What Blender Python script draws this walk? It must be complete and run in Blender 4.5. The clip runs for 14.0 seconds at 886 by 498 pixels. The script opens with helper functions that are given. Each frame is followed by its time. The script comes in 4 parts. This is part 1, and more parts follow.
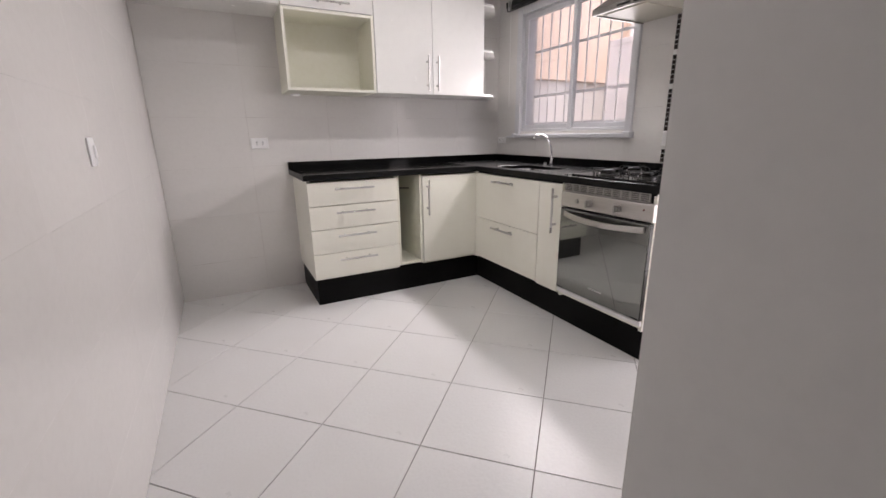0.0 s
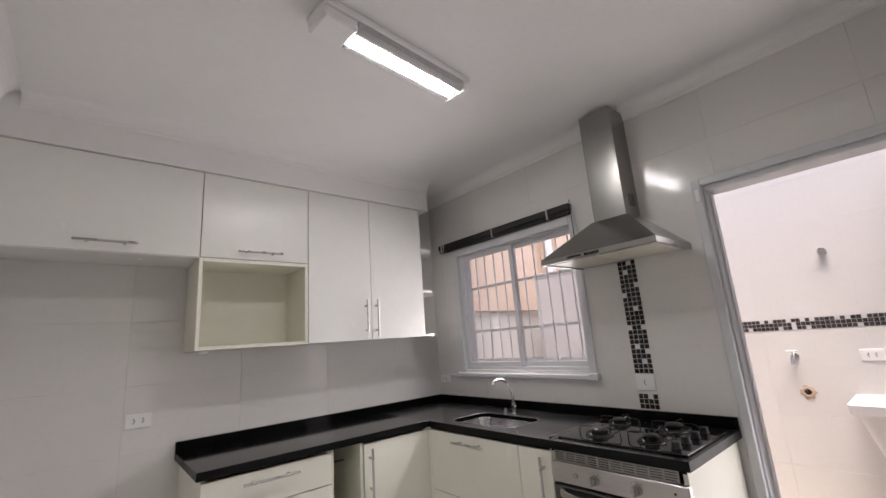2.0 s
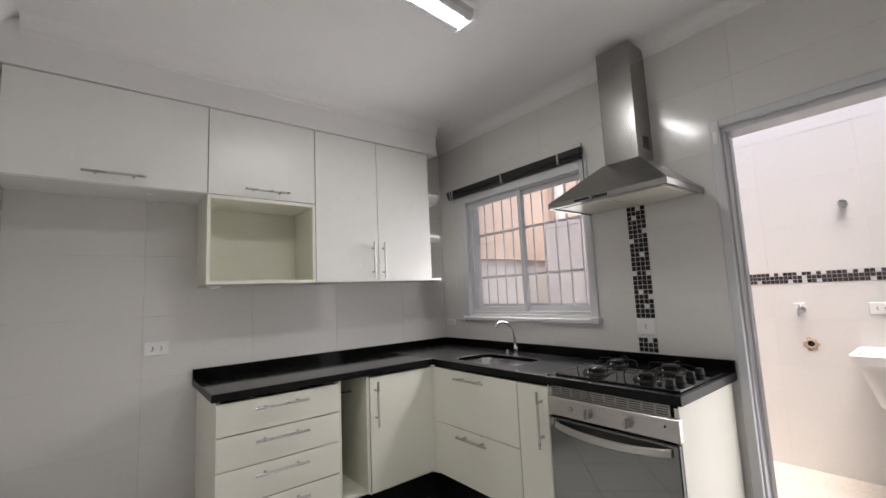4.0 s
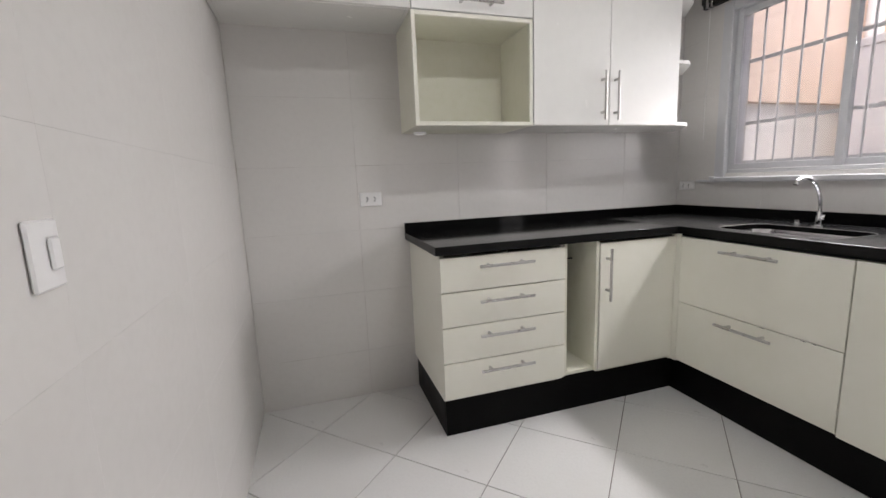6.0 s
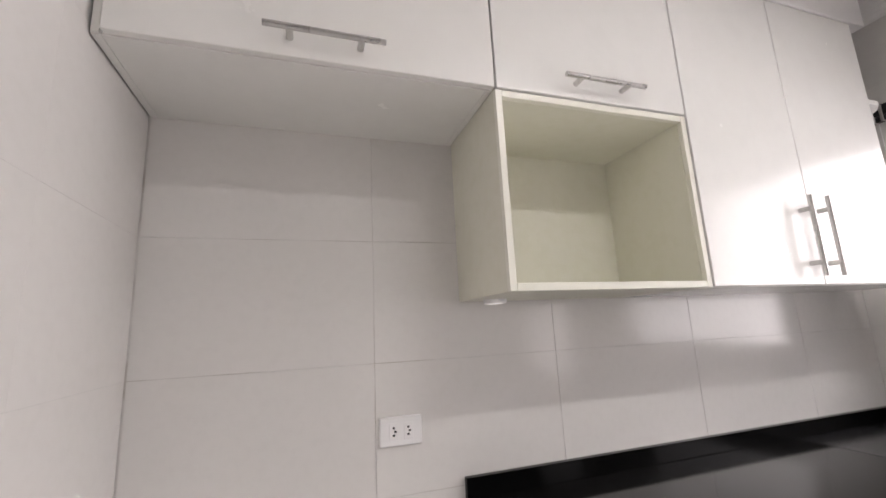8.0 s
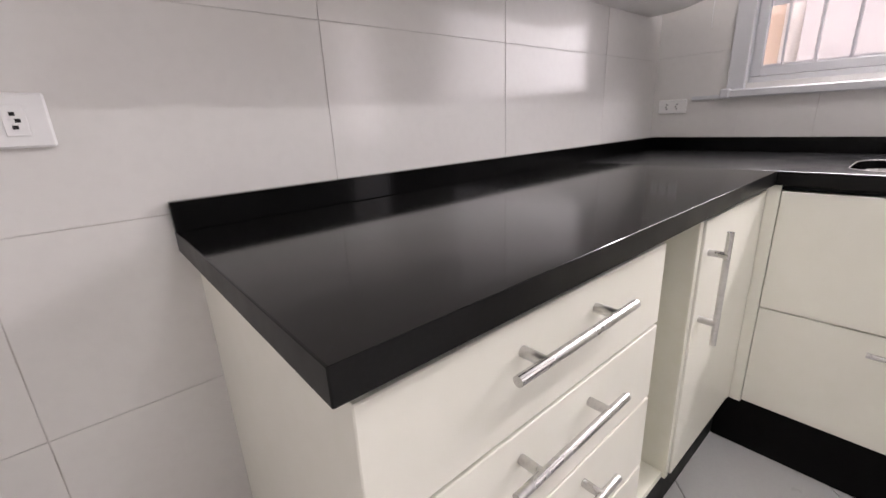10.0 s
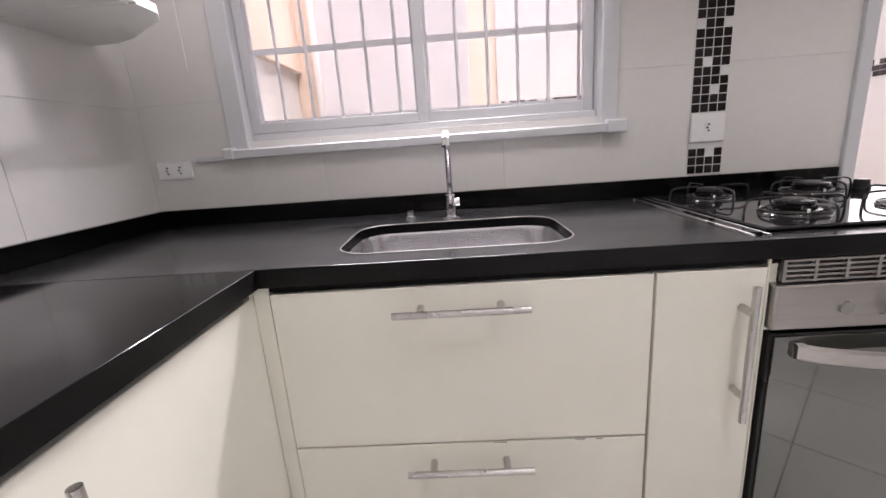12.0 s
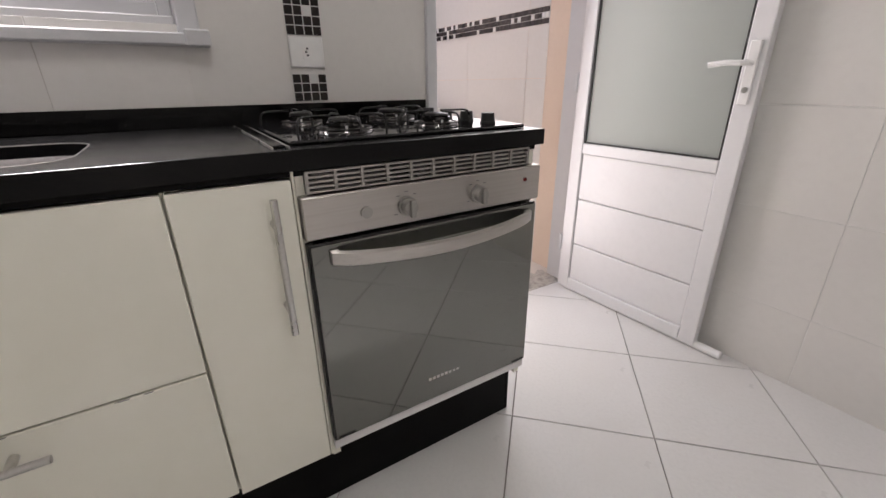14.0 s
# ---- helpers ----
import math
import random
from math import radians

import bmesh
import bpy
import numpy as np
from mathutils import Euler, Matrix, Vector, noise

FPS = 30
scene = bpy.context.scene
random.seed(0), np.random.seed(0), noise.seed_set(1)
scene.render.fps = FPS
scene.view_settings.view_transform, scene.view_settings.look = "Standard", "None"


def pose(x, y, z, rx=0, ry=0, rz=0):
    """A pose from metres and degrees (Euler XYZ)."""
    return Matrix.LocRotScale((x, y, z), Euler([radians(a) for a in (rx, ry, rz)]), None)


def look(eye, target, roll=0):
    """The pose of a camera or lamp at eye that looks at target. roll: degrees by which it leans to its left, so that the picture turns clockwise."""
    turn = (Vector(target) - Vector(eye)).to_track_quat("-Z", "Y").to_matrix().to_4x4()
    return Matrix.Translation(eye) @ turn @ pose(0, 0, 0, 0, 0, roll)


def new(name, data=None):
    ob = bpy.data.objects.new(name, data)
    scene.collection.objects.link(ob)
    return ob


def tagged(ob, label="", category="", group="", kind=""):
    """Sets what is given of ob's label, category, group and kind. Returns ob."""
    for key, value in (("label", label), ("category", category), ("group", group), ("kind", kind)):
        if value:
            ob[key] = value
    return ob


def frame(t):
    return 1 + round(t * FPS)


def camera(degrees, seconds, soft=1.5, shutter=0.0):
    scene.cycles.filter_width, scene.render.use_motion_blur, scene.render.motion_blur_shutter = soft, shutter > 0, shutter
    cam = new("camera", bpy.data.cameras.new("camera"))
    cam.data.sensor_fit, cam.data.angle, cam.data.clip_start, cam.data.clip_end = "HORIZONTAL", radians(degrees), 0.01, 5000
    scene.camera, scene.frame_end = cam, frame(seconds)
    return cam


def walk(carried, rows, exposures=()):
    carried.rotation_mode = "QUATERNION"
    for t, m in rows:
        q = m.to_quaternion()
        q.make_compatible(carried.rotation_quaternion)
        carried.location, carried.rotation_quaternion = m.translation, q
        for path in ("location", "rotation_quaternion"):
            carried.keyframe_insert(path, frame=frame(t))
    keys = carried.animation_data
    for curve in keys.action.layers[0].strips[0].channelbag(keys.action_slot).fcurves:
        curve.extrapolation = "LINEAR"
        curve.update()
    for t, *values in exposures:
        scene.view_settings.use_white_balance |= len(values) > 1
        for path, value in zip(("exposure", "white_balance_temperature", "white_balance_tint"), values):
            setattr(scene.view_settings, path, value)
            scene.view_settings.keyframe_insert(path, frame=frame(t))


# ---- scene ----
cam = camera(94.0, 14.0)
EXPOSURES = [(0.0, 1.44, 6540, 19), (0.5, 1.05, 6440, 18), (1.0, 1.0, 6400, 12), (1.5, 1.08, 6420, 14), (2.2, 0.99, 6580, 16), (4.3, 1.03, 6400, 11), (5.0, 1.0, 6340, 10), (5.7, 1.18, 6330, 11), (6.5, 1.36, 6600, 16), (7.2, 1.52, 6620, 17), (9.5, 1.68, 6450, 19), (10.5, 1.83, 6520, 20), (11.8, 1.78, 6460, 20), (12.5, 1.28, 6400, 19), (13.0, 1.18, 6580, 17), (14.0, 1.2, 6640, 16)]
PATH = [
    (0, (0.029, 0.101, 1.136), (0.922, 1.808, 0.601), -0.8),
    (0.5, (0.034, 0.291, 1.151), (0.978, 2.002, 0.727), -1.5),
    (1, (0.085, 0.492, 1.184), (1.218, 2.116, 0.91), -1.9),
    (1.5, (0.083, 0.59, 1.273), (1.349, 2.139, 1.308), -2.7),
    (2, (0.06, 0.588, 1.389), (1.335, 2.068, 1.818), -4.2),
    (2.2, (0.057, 0.578, 1.41), (1.313, 2.025, 1.982), -4.5),
    (4.3, (0.115, 0.583, 1.285), (1.342, 2.162, 1.323), -2.0),
    (4.5, (0.132, 0.591, 1.262), (1.34, 2.182, 1.161), -1.6),
    (5, (0.169, 0.629, 1.19), (1.255, 2.274, 0.85), -0.7),
    (5.5, (0.105, 0.835, 1.152), (0.969, 2.585, 0.712), -0.8),
    (6, (0.003, 1.186, 1.17), (0.581, 3.073, 0.846), -2.3),
    (6.5, (0.0, 1.575, 1.247), (0.441, 3.524, 1.176), -2.8),
    (7, (-0.008, 1.884, 1.363), (0.459, 3.795, 1.726), -3.0),
    (7.2, (-0.013, 1.988, 1.385), (0.482, 3.845, 1.937), -3.4),
    (9.3, (0.263, 2.435, 1.174), (1.201, 4.172, 0.852), -2.6),
    (9.5, (0.288, 2.468, 1.136), (1.297, 4.142, 0.714), -2.7),
    (10, (0.365, 2.553, 1.064), (1.6, 4.011, 0.473), -2.7),
    (10.5, (0.488, 2.602, 1.037), (1.99, 3.771, 0.423), -2.0),
    (11, (0.617, 2.591, 1.067), (2.34, 3.442, 0.511), -2.3),
    (11.5, (0.835, 2.52, 1.095), (2.707, 3.008, 0.585), -3.0),
    (12, (1.031, 2.43, 1.094), (2.971, 2.516, 0.613), -4.1),
    (12.5, (1.092, 2.377, 1.095), (2.962, 1.867, 0.601), -3.3),
    (13, (1.036, 2.324, 1.09), (2.698, 1.352, 0.55), -3.2),
    (13.5, (0.985, 2.237, 1.044), (2.487, 1.102, 0.368), -2.4),
    (14, (0.985, 2.043, 1.005), (2.565, 1.068, 0.26), -0.6),
]
walk(cam, [(t, look(eye, target, roll)) for t, eye, target, roll in PATH], EXPOSURES)

# ---- world, sun, exposure ----
world = bpy.data.worlds.new("sky")
scene.world = world
world.use_nodes = True
wn = world.node_tree
sky = wn.nodes.new("ShaderNodeTexSky")
sky.sky_type, sky.sun_disc = "NISHITA", False
sky.dust_density, sky.air_density = 4.5, 0.65
sky.sun_elevation, sky.sun_rotation = radians(73), radians(-131.6)
wn.links.new(sky.outputs["Color"], wn.nodes["Background"].inputs["Color"])
wn.nodes["Background"].inputs["Strength"].default_value = 0.15
sun_data = bpy.data.lights.new("sun", "SUN")
sun_data.energy, sun_data.angle, sun_data.color = 2.4, radians(45), (1.0, 0.92, 0.84)
sun = new("sun", sun_data)
sun.matrix_world = look((0, 0, 10), (1.8, 1.6, 2.0))


def sky_lamp(name, at, toward, wide, high, watts, spread=180):
    """The sky's light as it comes in through an opening."""
    d = bpy.data.lights.new(name, "AREA")
    d.shape, d.size, d.size_y, d.energy, d.color = "RECTANGLE", wide, high, watts, (1.0, 0.97, 0.96)
    d.spread = radians(spread)
    ob = new(name, d)
    ob.matrix_world = look(at, toward)
    return ob


sky_lamp("window_sky", (2.362, 2.53, 1.6), (0.0, 2.53, 1.6), 1.02, 0.82, 3.0, 120)
sky_lamp("window_high_sky", (2.335, 2.58, 1.735), (1.0, 2.48, -0.15), 0.84, 0.09, 3.2, 95)
sky_lamp("door_sky", (2.353, 0.89, 1.1), (0.0, 0.89, 0.95), 0.62, 1.8, 3.4)

# ---- materials ----
def mat(name, color, rough=0.5, metal=0.0, spec=0.5, grain=None, grain_scale=40.0, stain=None, stain_scale=2.5, bump=0.0, bump_scale=60.0,
        random_amount=0.0, island=False, coat=0.0, stretch=(1, 1, 1), rough_var=0.08):
    """A surface with fine grain, larger stains, relief and varying gloss."""
    m = bpy.data.materials.new(name)
    m.use_nodes = True
    nt = m.node_tree
    b = nt.nodes["Principled BSDF"]
    b.inputs["Metallic"].default_value = metal
    b.inputs["Specular IOR Level"].default_value = spec
    b.inputs["Coat Weight"].default_value = coat
    b.inputs["Coat Roughness"].default_value = 0.08
    tc = nt.nodes.new("ShaderNodeTexCoord")
    mp = nt.nodes.new("ShaderNodeMapping")
    mp.inputs["Scale"].default_value = stretch
    nt.links.new(tc.outputs["Object"], mp.inputs["Vector"])

    def tex(scale, detail=4.0):
        n = nt.nodes.new("ShaderNodeTexNoise")
        n.inputs["Scale"].default_value, n.inputs["Detail"].default_value = scale, detail
        nt.links.new(mp.outputs["Vector"], n.inputs["Vector"])
        return n.outputs["Fac"]

    def mix(a, c, fac):
        n = nt.nodes.new("ShaderNodeMix")
        n.data_type = "RGBA"
        nt.links.new(fac, n.inputs[0])
        if isinstance(a, tuple):
            n.inputs[6].default_value = (*a, 1)
        else:
            nt.links.new(a, n.inputs[6])
        n.inputs[7].default_value = (*c, 1)
        return n.outputs[2]

    def ramp(fac, lo, hi):
        n = nt.nodes.new("ShaderNodeMapRange")
        n.inputs["From Min"].default_value, n.inputs["From Max"].default_value = lo, hi
        nt.links.new(fac, n.inputs["Value"])
        return n.outputs[0]

    col = mix(color, grain or tuple(c * 0.98 for c in color), ramp(tex(grain_scale), 0.45, 0.68))
    col = mix(col, stain or tuple(c * 0.965 for c in color), ramp(tex(stain_scale, 5.0), 0.5, 0.75))
    if random_amount:
        info = nt.nodes.new("ShaderNodeNewGeometry" if island else "ShaderNodeObjectInfo")
        out = info.outputs["Random Per Island" if island else "Random"]
        hsv = nt.nodes.new("ShaderNodeHueSaturation")
        r = nt.nodes.new("ShaderNodeMapRange")
        r.inputs["To Min"].default_value, r.inputs["To Max"].default_value = 1 - random_amount, 1 + random_amount
        nt.links.new(out, r.inputs["Value"])
        nt.links.new(r.outputs[0], hsv.inputs["Value"])
        nt.links.new(col, hsv.inputs["Color"])
        col = hsv.outputs["Color"]
    nt.links.new(col, b.inputs["Base Color"])
    rr = nt.nodes.new("ShaderNodeMapRange")
    rr.inputs["To Min"].default_value, rr.inputs["To Max"].default_value = max(0.02, rough - rough_var), rough + rough_var
    nt.links.new(tex(stain_scale * 3), rr.inputs["Value"])
    nt.links.new(rr.outputs[0], b.inputs["Roughness"])
    if bump:
        bp = nt.nodes.new("ShaderNodeBump")
        bp.inputs["Strength"].default_value, bp.inputs["Distance"].default_value = 1.0, bump
        nt.links.new(tex(bump_scale), bp.inputs["Height"])
        nt.links.new(bp.outputs["Normal"], b.inputs["Normal"])
    return m


TILE = mat("white glazed wall tile", (0.725, 0.707, 0.685), 0.15, grain=(0.71, 0.692, 0.67), stain=(0.705, 0.685, 0.66), bump=0.0012, bump_scale=4.0, random_amount=0.012, rough_var=0.03)
GROUT = mat("wall grout", (0.66, 0.642, 0.622), 0.85, bump=0.0006, bump_scale=300, stain=(0.38, 0.33, 0.28), stain_scale=6)
PALE_GROUT = mat("white wall grout", (0.7, 0.69, 0.68), 0.7, bump=0.0004, bump_scale=300)
FLOOR = mat("white ceramic floor tile", (0.71, 0.705, 0.695), 0.3, grain=(0.685, 0.68, 0.67), grain_scale=90, stain=(0.69, 0.68, 0.665), bump=0.0006, bump_scale=55, random_amount=0.015)
FLOOR_GROUT = mat("grey floor grout", (0.23, 0.215, 0.2), 0.9, bump=0.001, bump_scale=300, stain=(0.38, 0.36, 0.33), stain_scale=3)
PAINT = mat("matt white wall paint", (0.8, 0.795, 0.78), 0.7, bump=0.0001, bump_scale=160)
CEIL = mat("matt white ceiling paint", (0.83, 0.82, 0.81), 0.8, bump=0.0001, bump_scale=160)
GRANITE = mat("polished black granite", (0.005, 0.0048, 0.0047), 0.1, spec=0.24, grain=(0.007, 0.0068, 0.0066), grain_scale=200, stain=(0.01, 0.0096, 0.0094), stain_scale=5, rough_var=0.015)
GRANITE_DULL = mat("dull dusty black granite", (0.012, 0.012, 0.0128), 0.2, spec=0.4, grain=(0.018, 0.018, 0.019), grain_scale=120, stain=(0.042, 0.041, 0.043), stain_scale=9, stretch=(1, 0.45, 1), rough_var=0.06)
SLAB_EDGE = mat("dull black granite edge", (0.004, 0.0039, 0.0039), 0.36, spec=0.17, grain=(0.006, 0.0058, 0.0057), grain_scale=200, stain=(0.009, 0.0086, 0.0083), stain_scale=6)
POLISHED = mat("polished black granite edge", (0.003, 0.003, 0.003), 0.08, spec=0.14, grain=(0.004, 0.004, 0.004), grain_scale=200, stain_scale=5, rough_var=0.03)
PLINTH = mat("black plinth laminate", (0.004, 0.0038, 0.0038), 0.45, spec=0.08, stain=(0.006, 0.0058, 0.0055), stain_scale=6)
LAMINATE = mat("cream white laminate", (0.87, 0.86, 0.765), 0.32, grain=(0.86, 0.85, 0.75), grain_scale=20, stain=(0.85, 0.835, 0.735), stain_scale=3)
LAMINATE_UP = mat("white lacquered laminate", (0.83, 0.825, 0.795), 0.24, grain=(0.815, 0.81, 0.78), grain_scale=20, stain=(0.82, 0.81, 0.775), stain_scale=3)
CARCASS = mat("cream melamine board", (0.78, 0.77, 0.66), 0.42, grain=(0.76, 0.75, 0.63), grain_scale=30)
CHROME = mat("chrome", (0.82, 0.82, 0.83), 0.07, 1.0, rough_var=0.03)
SATIN = mat("satin nickel", (0.6, 0.59, 0.57), 0.28, 1.0, grain=(0.52, 0.51, 0.5), grain_scale=120)
STEEL = mat("brushed stainless steel", (0.34, 0.332, 0.32), 0.25, 1.0, grain=(0.315, 0.307, 0.295), grain_scale=160, stretch=(1, 1, 0.03), rough_var=0.015)
SINKSTEEL = mat("sink stainless steel", (0.72, 0.71, 0.73), 0.2, 1.0, grain=(0.57, 0.56, 0.57), grain_scale=90, rough_var=0.03)
BLACK = mat("black enamel", (0.012, 0.012, 0.012), 0.28)
BLACKPLASTIC = mat("black plastic", (0.015, 0.015, 0.015), 0.4)
HOBGLASS = mat("black glass cooktop", (0.01, 0.01, 0.011), 0.05, rough_var=0.02)
OVENGLASS = mat("mirror grey oven glass", (0.235, 0.241, 0.226), 0.035, 0.9, rough_var=0.015, grain=(0.231, 0.237, 0.222), stain=(0.225, 0.231, 0.216))
# same metal as STEEL, its colour lightened for the oven front's brighter reflections
PANELSTEEL = mat("brushed oven steel lightened for reflections", (0.54, 0.52, 0.495), 0.3, 1.0, grain=(0.5, 0.48, 0.455), grain_scale=160, stretch=(1, 0.03, 1), rough_var=0.02)
PLASTIC = mat("white plastic", (0.85, 0.845, 0.84), 0.35)
ALU = mat("white painted aluminium", (0.63, 0.635, 0.655), 0.35)
DOORWHITE = mat("white enamelled aluminium", (0.74, 0.735, 0.75), 0.32)
BEIGE = mat("beige outdoor render", (0.8, 0.66, 0.55), 0.85, bump=0.002, bump_scale=80, stain=(0.76, 0.61, 0.5), stain_scale=1.5)
GREYPANEL = mat("pale grey sheet metal", (0.66, 0.65, 0.67), 0.5, stain=(0.62, 0.61, 0.63))
CONCRETE = mat("pale worn screed", (0.68, 0.62, 0.55), 0.8, grain=(0.62, 0.56, 0.48), stain=(0.74, 0.69, 0.63), stain_scale=2, bump=0.002, bump_scale=70)
MORTAR = mat("rough broken mortar", (0.58, 0.55, 0.5), 0.95, grain=(0.4, 0.37, 0.33), grain_scale=45, bump=0.012, bump_scale=40)
MOSAIC = mat("dark brown glass mosaic", (0.016, 0.012, 0.011), 0.12, spec=0.3, grain=(0.026, 0.019, 0.017), random_amount=0.5)
MOSAICLIGHT = mat("pearl glass mosaic", (0.78, 0.78, 0.77), 0.12, random_amount=0.1)
MOSAIC_J = mat("dark brown glass mosaic band", (0.05, 0.042, 0.044), 0.15, grain=(0.05, 0.04, 0.04), random_amount=0.5, island=True)
MOSGROUT = mat("white mosaic grout", (0.7, 0.69, 0.67), 0.8)
FILTER = mat("hood underside cream panel", (0.58, 0.555, 0.47), 0.4)
RUST = mat("rusty pipe end", (0.5, 0.36, 0.26), 0.8, grain=(0.62, 0.52, 0.42), grain_scale=120, bump=0.002, bump_scale=200)
PRINT = mat("printed grey marks", (0.2, 0.2, 0.2), 0.5)
KNOB = mat("satin grey knob", (0.42, 0.41, 0.39), 0.35, 0.8)
CROWN = mat("dark polished burner metal", (0.1, 0.097, 0.094), 0.16, 1.0, rough_var=0.05)
GRILLE = mat("grey steel grille", (0.4, 0.39, 0.37), 0.35, 0.9)
REFLECTOR = mat("satin grey reflector", (0.5, 0.5, 0.5), 0.4, stain=(0.42, 0.42, 0.42), stain_scale=30)
LED = mat("red lamp lens", (0.12, 0.01, 0.01), 0.2)


def glass(name, rough=0.0, tint=(1, 1, 1), mixw=0.0):
    m = bpy.data.materials.new(name)
    m.use_nodes = True
    nt = m.node_tree
    b = nt.nodes["Principled BSDF"]
    b.inputs["Base Color"].default_value = (*tint, 1)
    b.inputs["Roughness"].default_value = rough
    b.inputs["Transmission Weight"].default_value = 1.0 - mixw
    b.inputs["IOR"].default_value = 1.45
    tc, n = nt.nodes.new("ShaderNodeTexCoord"), nt.nodes.new("ShaderNodeTexNoise")
    n.inputs["Scale"].default_value = 30.0
    bp = nt.nodes.new("ShaderNodeBump")
    bp.inputs["Distance"].default_value = 0.0001
    nt.links.new(tc.outputs["Object"], n.inputs["Vector"])
    nt.links.new(n.outputs["Fac"], bp.inputs["Height"])
    nt.links.new(bp.outputs["Normal"], b.inputs["Normal"])
    return m


PANE = glass("clear window glass", 0.0, (0.83, 0.83, 0.845))
FROST = glass("frosted door glass", 0.45, (0.72, 0.76, 0.73), 0.35)


def glow(name, color, strength):
    m = bpy.data.materials.new(name)
    m.use_nodes = True
    b = m.node_tree.nodes["Principled BSDF"]
    b.inputs["Base Color"].default_value = (*color, 1)
    b.inputs["Emission Color"].default_value = (*color, 1)
    b.inputs["Emission Strength"].default_value = strength
    return m


TUBE = glow("lit fluorescent tube", (1.0, 1.0, 0.97), 62.0)

SPOT = glow("dim spot lens", (0.9, 0.88, 0.84), 0.2)


# ---- mesh helpers ----
def box(bm, x0, x1, y0, y1, z0, z1, bevel=0.0, segs=1):
    vs = [bm.verts.new((x, y, z)) for x in (x0, x1) for y in (y0, y1) for z in (z0, z1)]
    fs = [bm.faces.new([vs[i] for i in q]) for q in ((0, 1, 3, 2), (4, 6, 7, 5), (0, 4, 5, 1), (2, 3, 7, 6), (0, 2, 6, 4), (1, 5, 7, 3))]
    if bevel:
        es = list({e for f in fs for e in f.edges})
        bmesh.ops.bevel(bm, geom=es, offset=bevel, segments=segs, profile=0.6, affect="EDGES")
    return bm


def rod(bm, p, q, r, n=12, r2=None):
    p, q = Vector(p), Vector(q)
    d = q - p
    m = Matrix.Translation((p + q) / 2) @ d.to_track_quat("Z", "Y").to_matrix().to_4x4()
    bmesh.ops.create_cone(bm, cap_ends=True, segments=n, radius1=r, radius2=r if r2 is None else r2, depth=d.length, matrix=m)
    return bm


def tube(bm, pts, r, n=8, cap=True):
    """A round bar bent along the points."""
    pts = [Vector(p) for p in pts]
    rings, side = [], None
    for i, p in enumerate(pts):
        d = (pts[min(i + 1, len(pts) - 1)] - pts[max(i - 1, 0)]).normalized()
        if side is None:
            side = d.orthogonal().normalized()
        side = (side - d * side.dot(d)).normalized()
        up = d.cross(side)
        rings.append([bm.verts.new(p + r * (math.cos(a) * side + math.sin(a) * up)) for a in [2 * math.pi * k / n for k in range(n)]])
    for a, b in zip(rings, rings[1:]):
        for k in range(n):
            bm.faces.new((a[k], a[(k + 1) % n], b[(k + 1) % n], b[k]))
    if cap:
        bm.faces.new(rings[0][::-1])
        bm.faces.new(rings[-1])
    return bm


def prism(bm, poly, z0, z1, put=lambda u, v, w: (u, v, w)):
    lo, hi = [bm.verts.new(put(u, v, z0)) for u, v in poly], [bm.verts.new(put(u, v, z1)) for u, v in poly]
    bm.faces.new(lo[::-1])
    bm.faces.new(hi)
    for k in range(len(poly)):
        j = (k + 1) % len(poly)
        bm.faces.new((lo[k], lo[j], hi[j], hi[k]))
    return bm


def base_of(ob):
    at = Vector()
    while ob is not None:
        at += ob.location
        ob = ob.parent
    return at


def part(name, bm, material, parent=None, label="", smooth=False):
    """One mesh object, drawn in world coordinates, under a thing or a part."""
    if parent is not None:
        bmesh.ops.translate(bm, verts=bm.verts, vec=-base_of(parent))
    bmesh.ops.recalc_face_normals(bm, faces=bm.faces)
    me = bpy.data.meshes.new(name)
    bm.to_mesh(me)
    bm.free()
    me.materials.append(material)
    if smooth:
        for p in me.polygons:
            p.use_smooth = True
        me.set_sharp_from_angle(angle=radians(35))
    ob = new(name, me)
    ob.parent = parent
    if label:
        ob["label"] = label
    return ob


def thing(name, at, label, category, group="", kind=""):
    ob = new(name)
    ob.empty_display_size = 0.05
    ob.location = at
    return tagged(ob, label, category, group, kind)


def structure(name, bm, material, label, category):
    return tagged(part(name, bm, material), label, category, kind="structure")


def B():
    return bmesh.new()


# ---- plan ----
XW, XE, YS, YN, ZC = -0.338, 2.345, 0.39, 3.40, 2.63
BACK = 0.0016
HALL_Y, HALL_X, JAMB_X, SOUTH_Y = -1.7, 1.5, 0.447, 0.05
WIN = (1.985, 3.075, 1.15, 2.06)
DOOR = (0.40, 1.232, -0.05, 2.05)
LX, LZ = 3.96, -0.02
NX0, NY1 = 2.50, 3.42

# ---- floor ----
bm = box(B(), XW - 0.15, 2.38, SOUTH_Y, YN + 0.15, -0.12, -0.004)
box(bm, XW - 0.15, HALL_X + 0.15, HALL_Y - 0.15, SOUTH_Y, -0.12, -0.004)
floor = structure("floor", bm, FLOOR_GROUT, "white diagonal ceramic floor tiles with grey grout", "floor")
wall_north = structure("wall_north", box(B(), XW - 0.15, XE + 0.15, YN + BACK, YN + 0.15, -0.12, ZC + 0.12), GROUT, "white glazed ceramic tiled kitchen wall", "wall")
wall_west = structure("wall_west", box(B(), XW - 0.15, XW - 0.0008, HALL_Y, YN + BACK, -0.12, ZC + 0.12), PALE_GROUT, "white glazed ceramic tiled side wall", "wall")
bm = B()
x0, x1 = XE + BACK, XE + 0.155
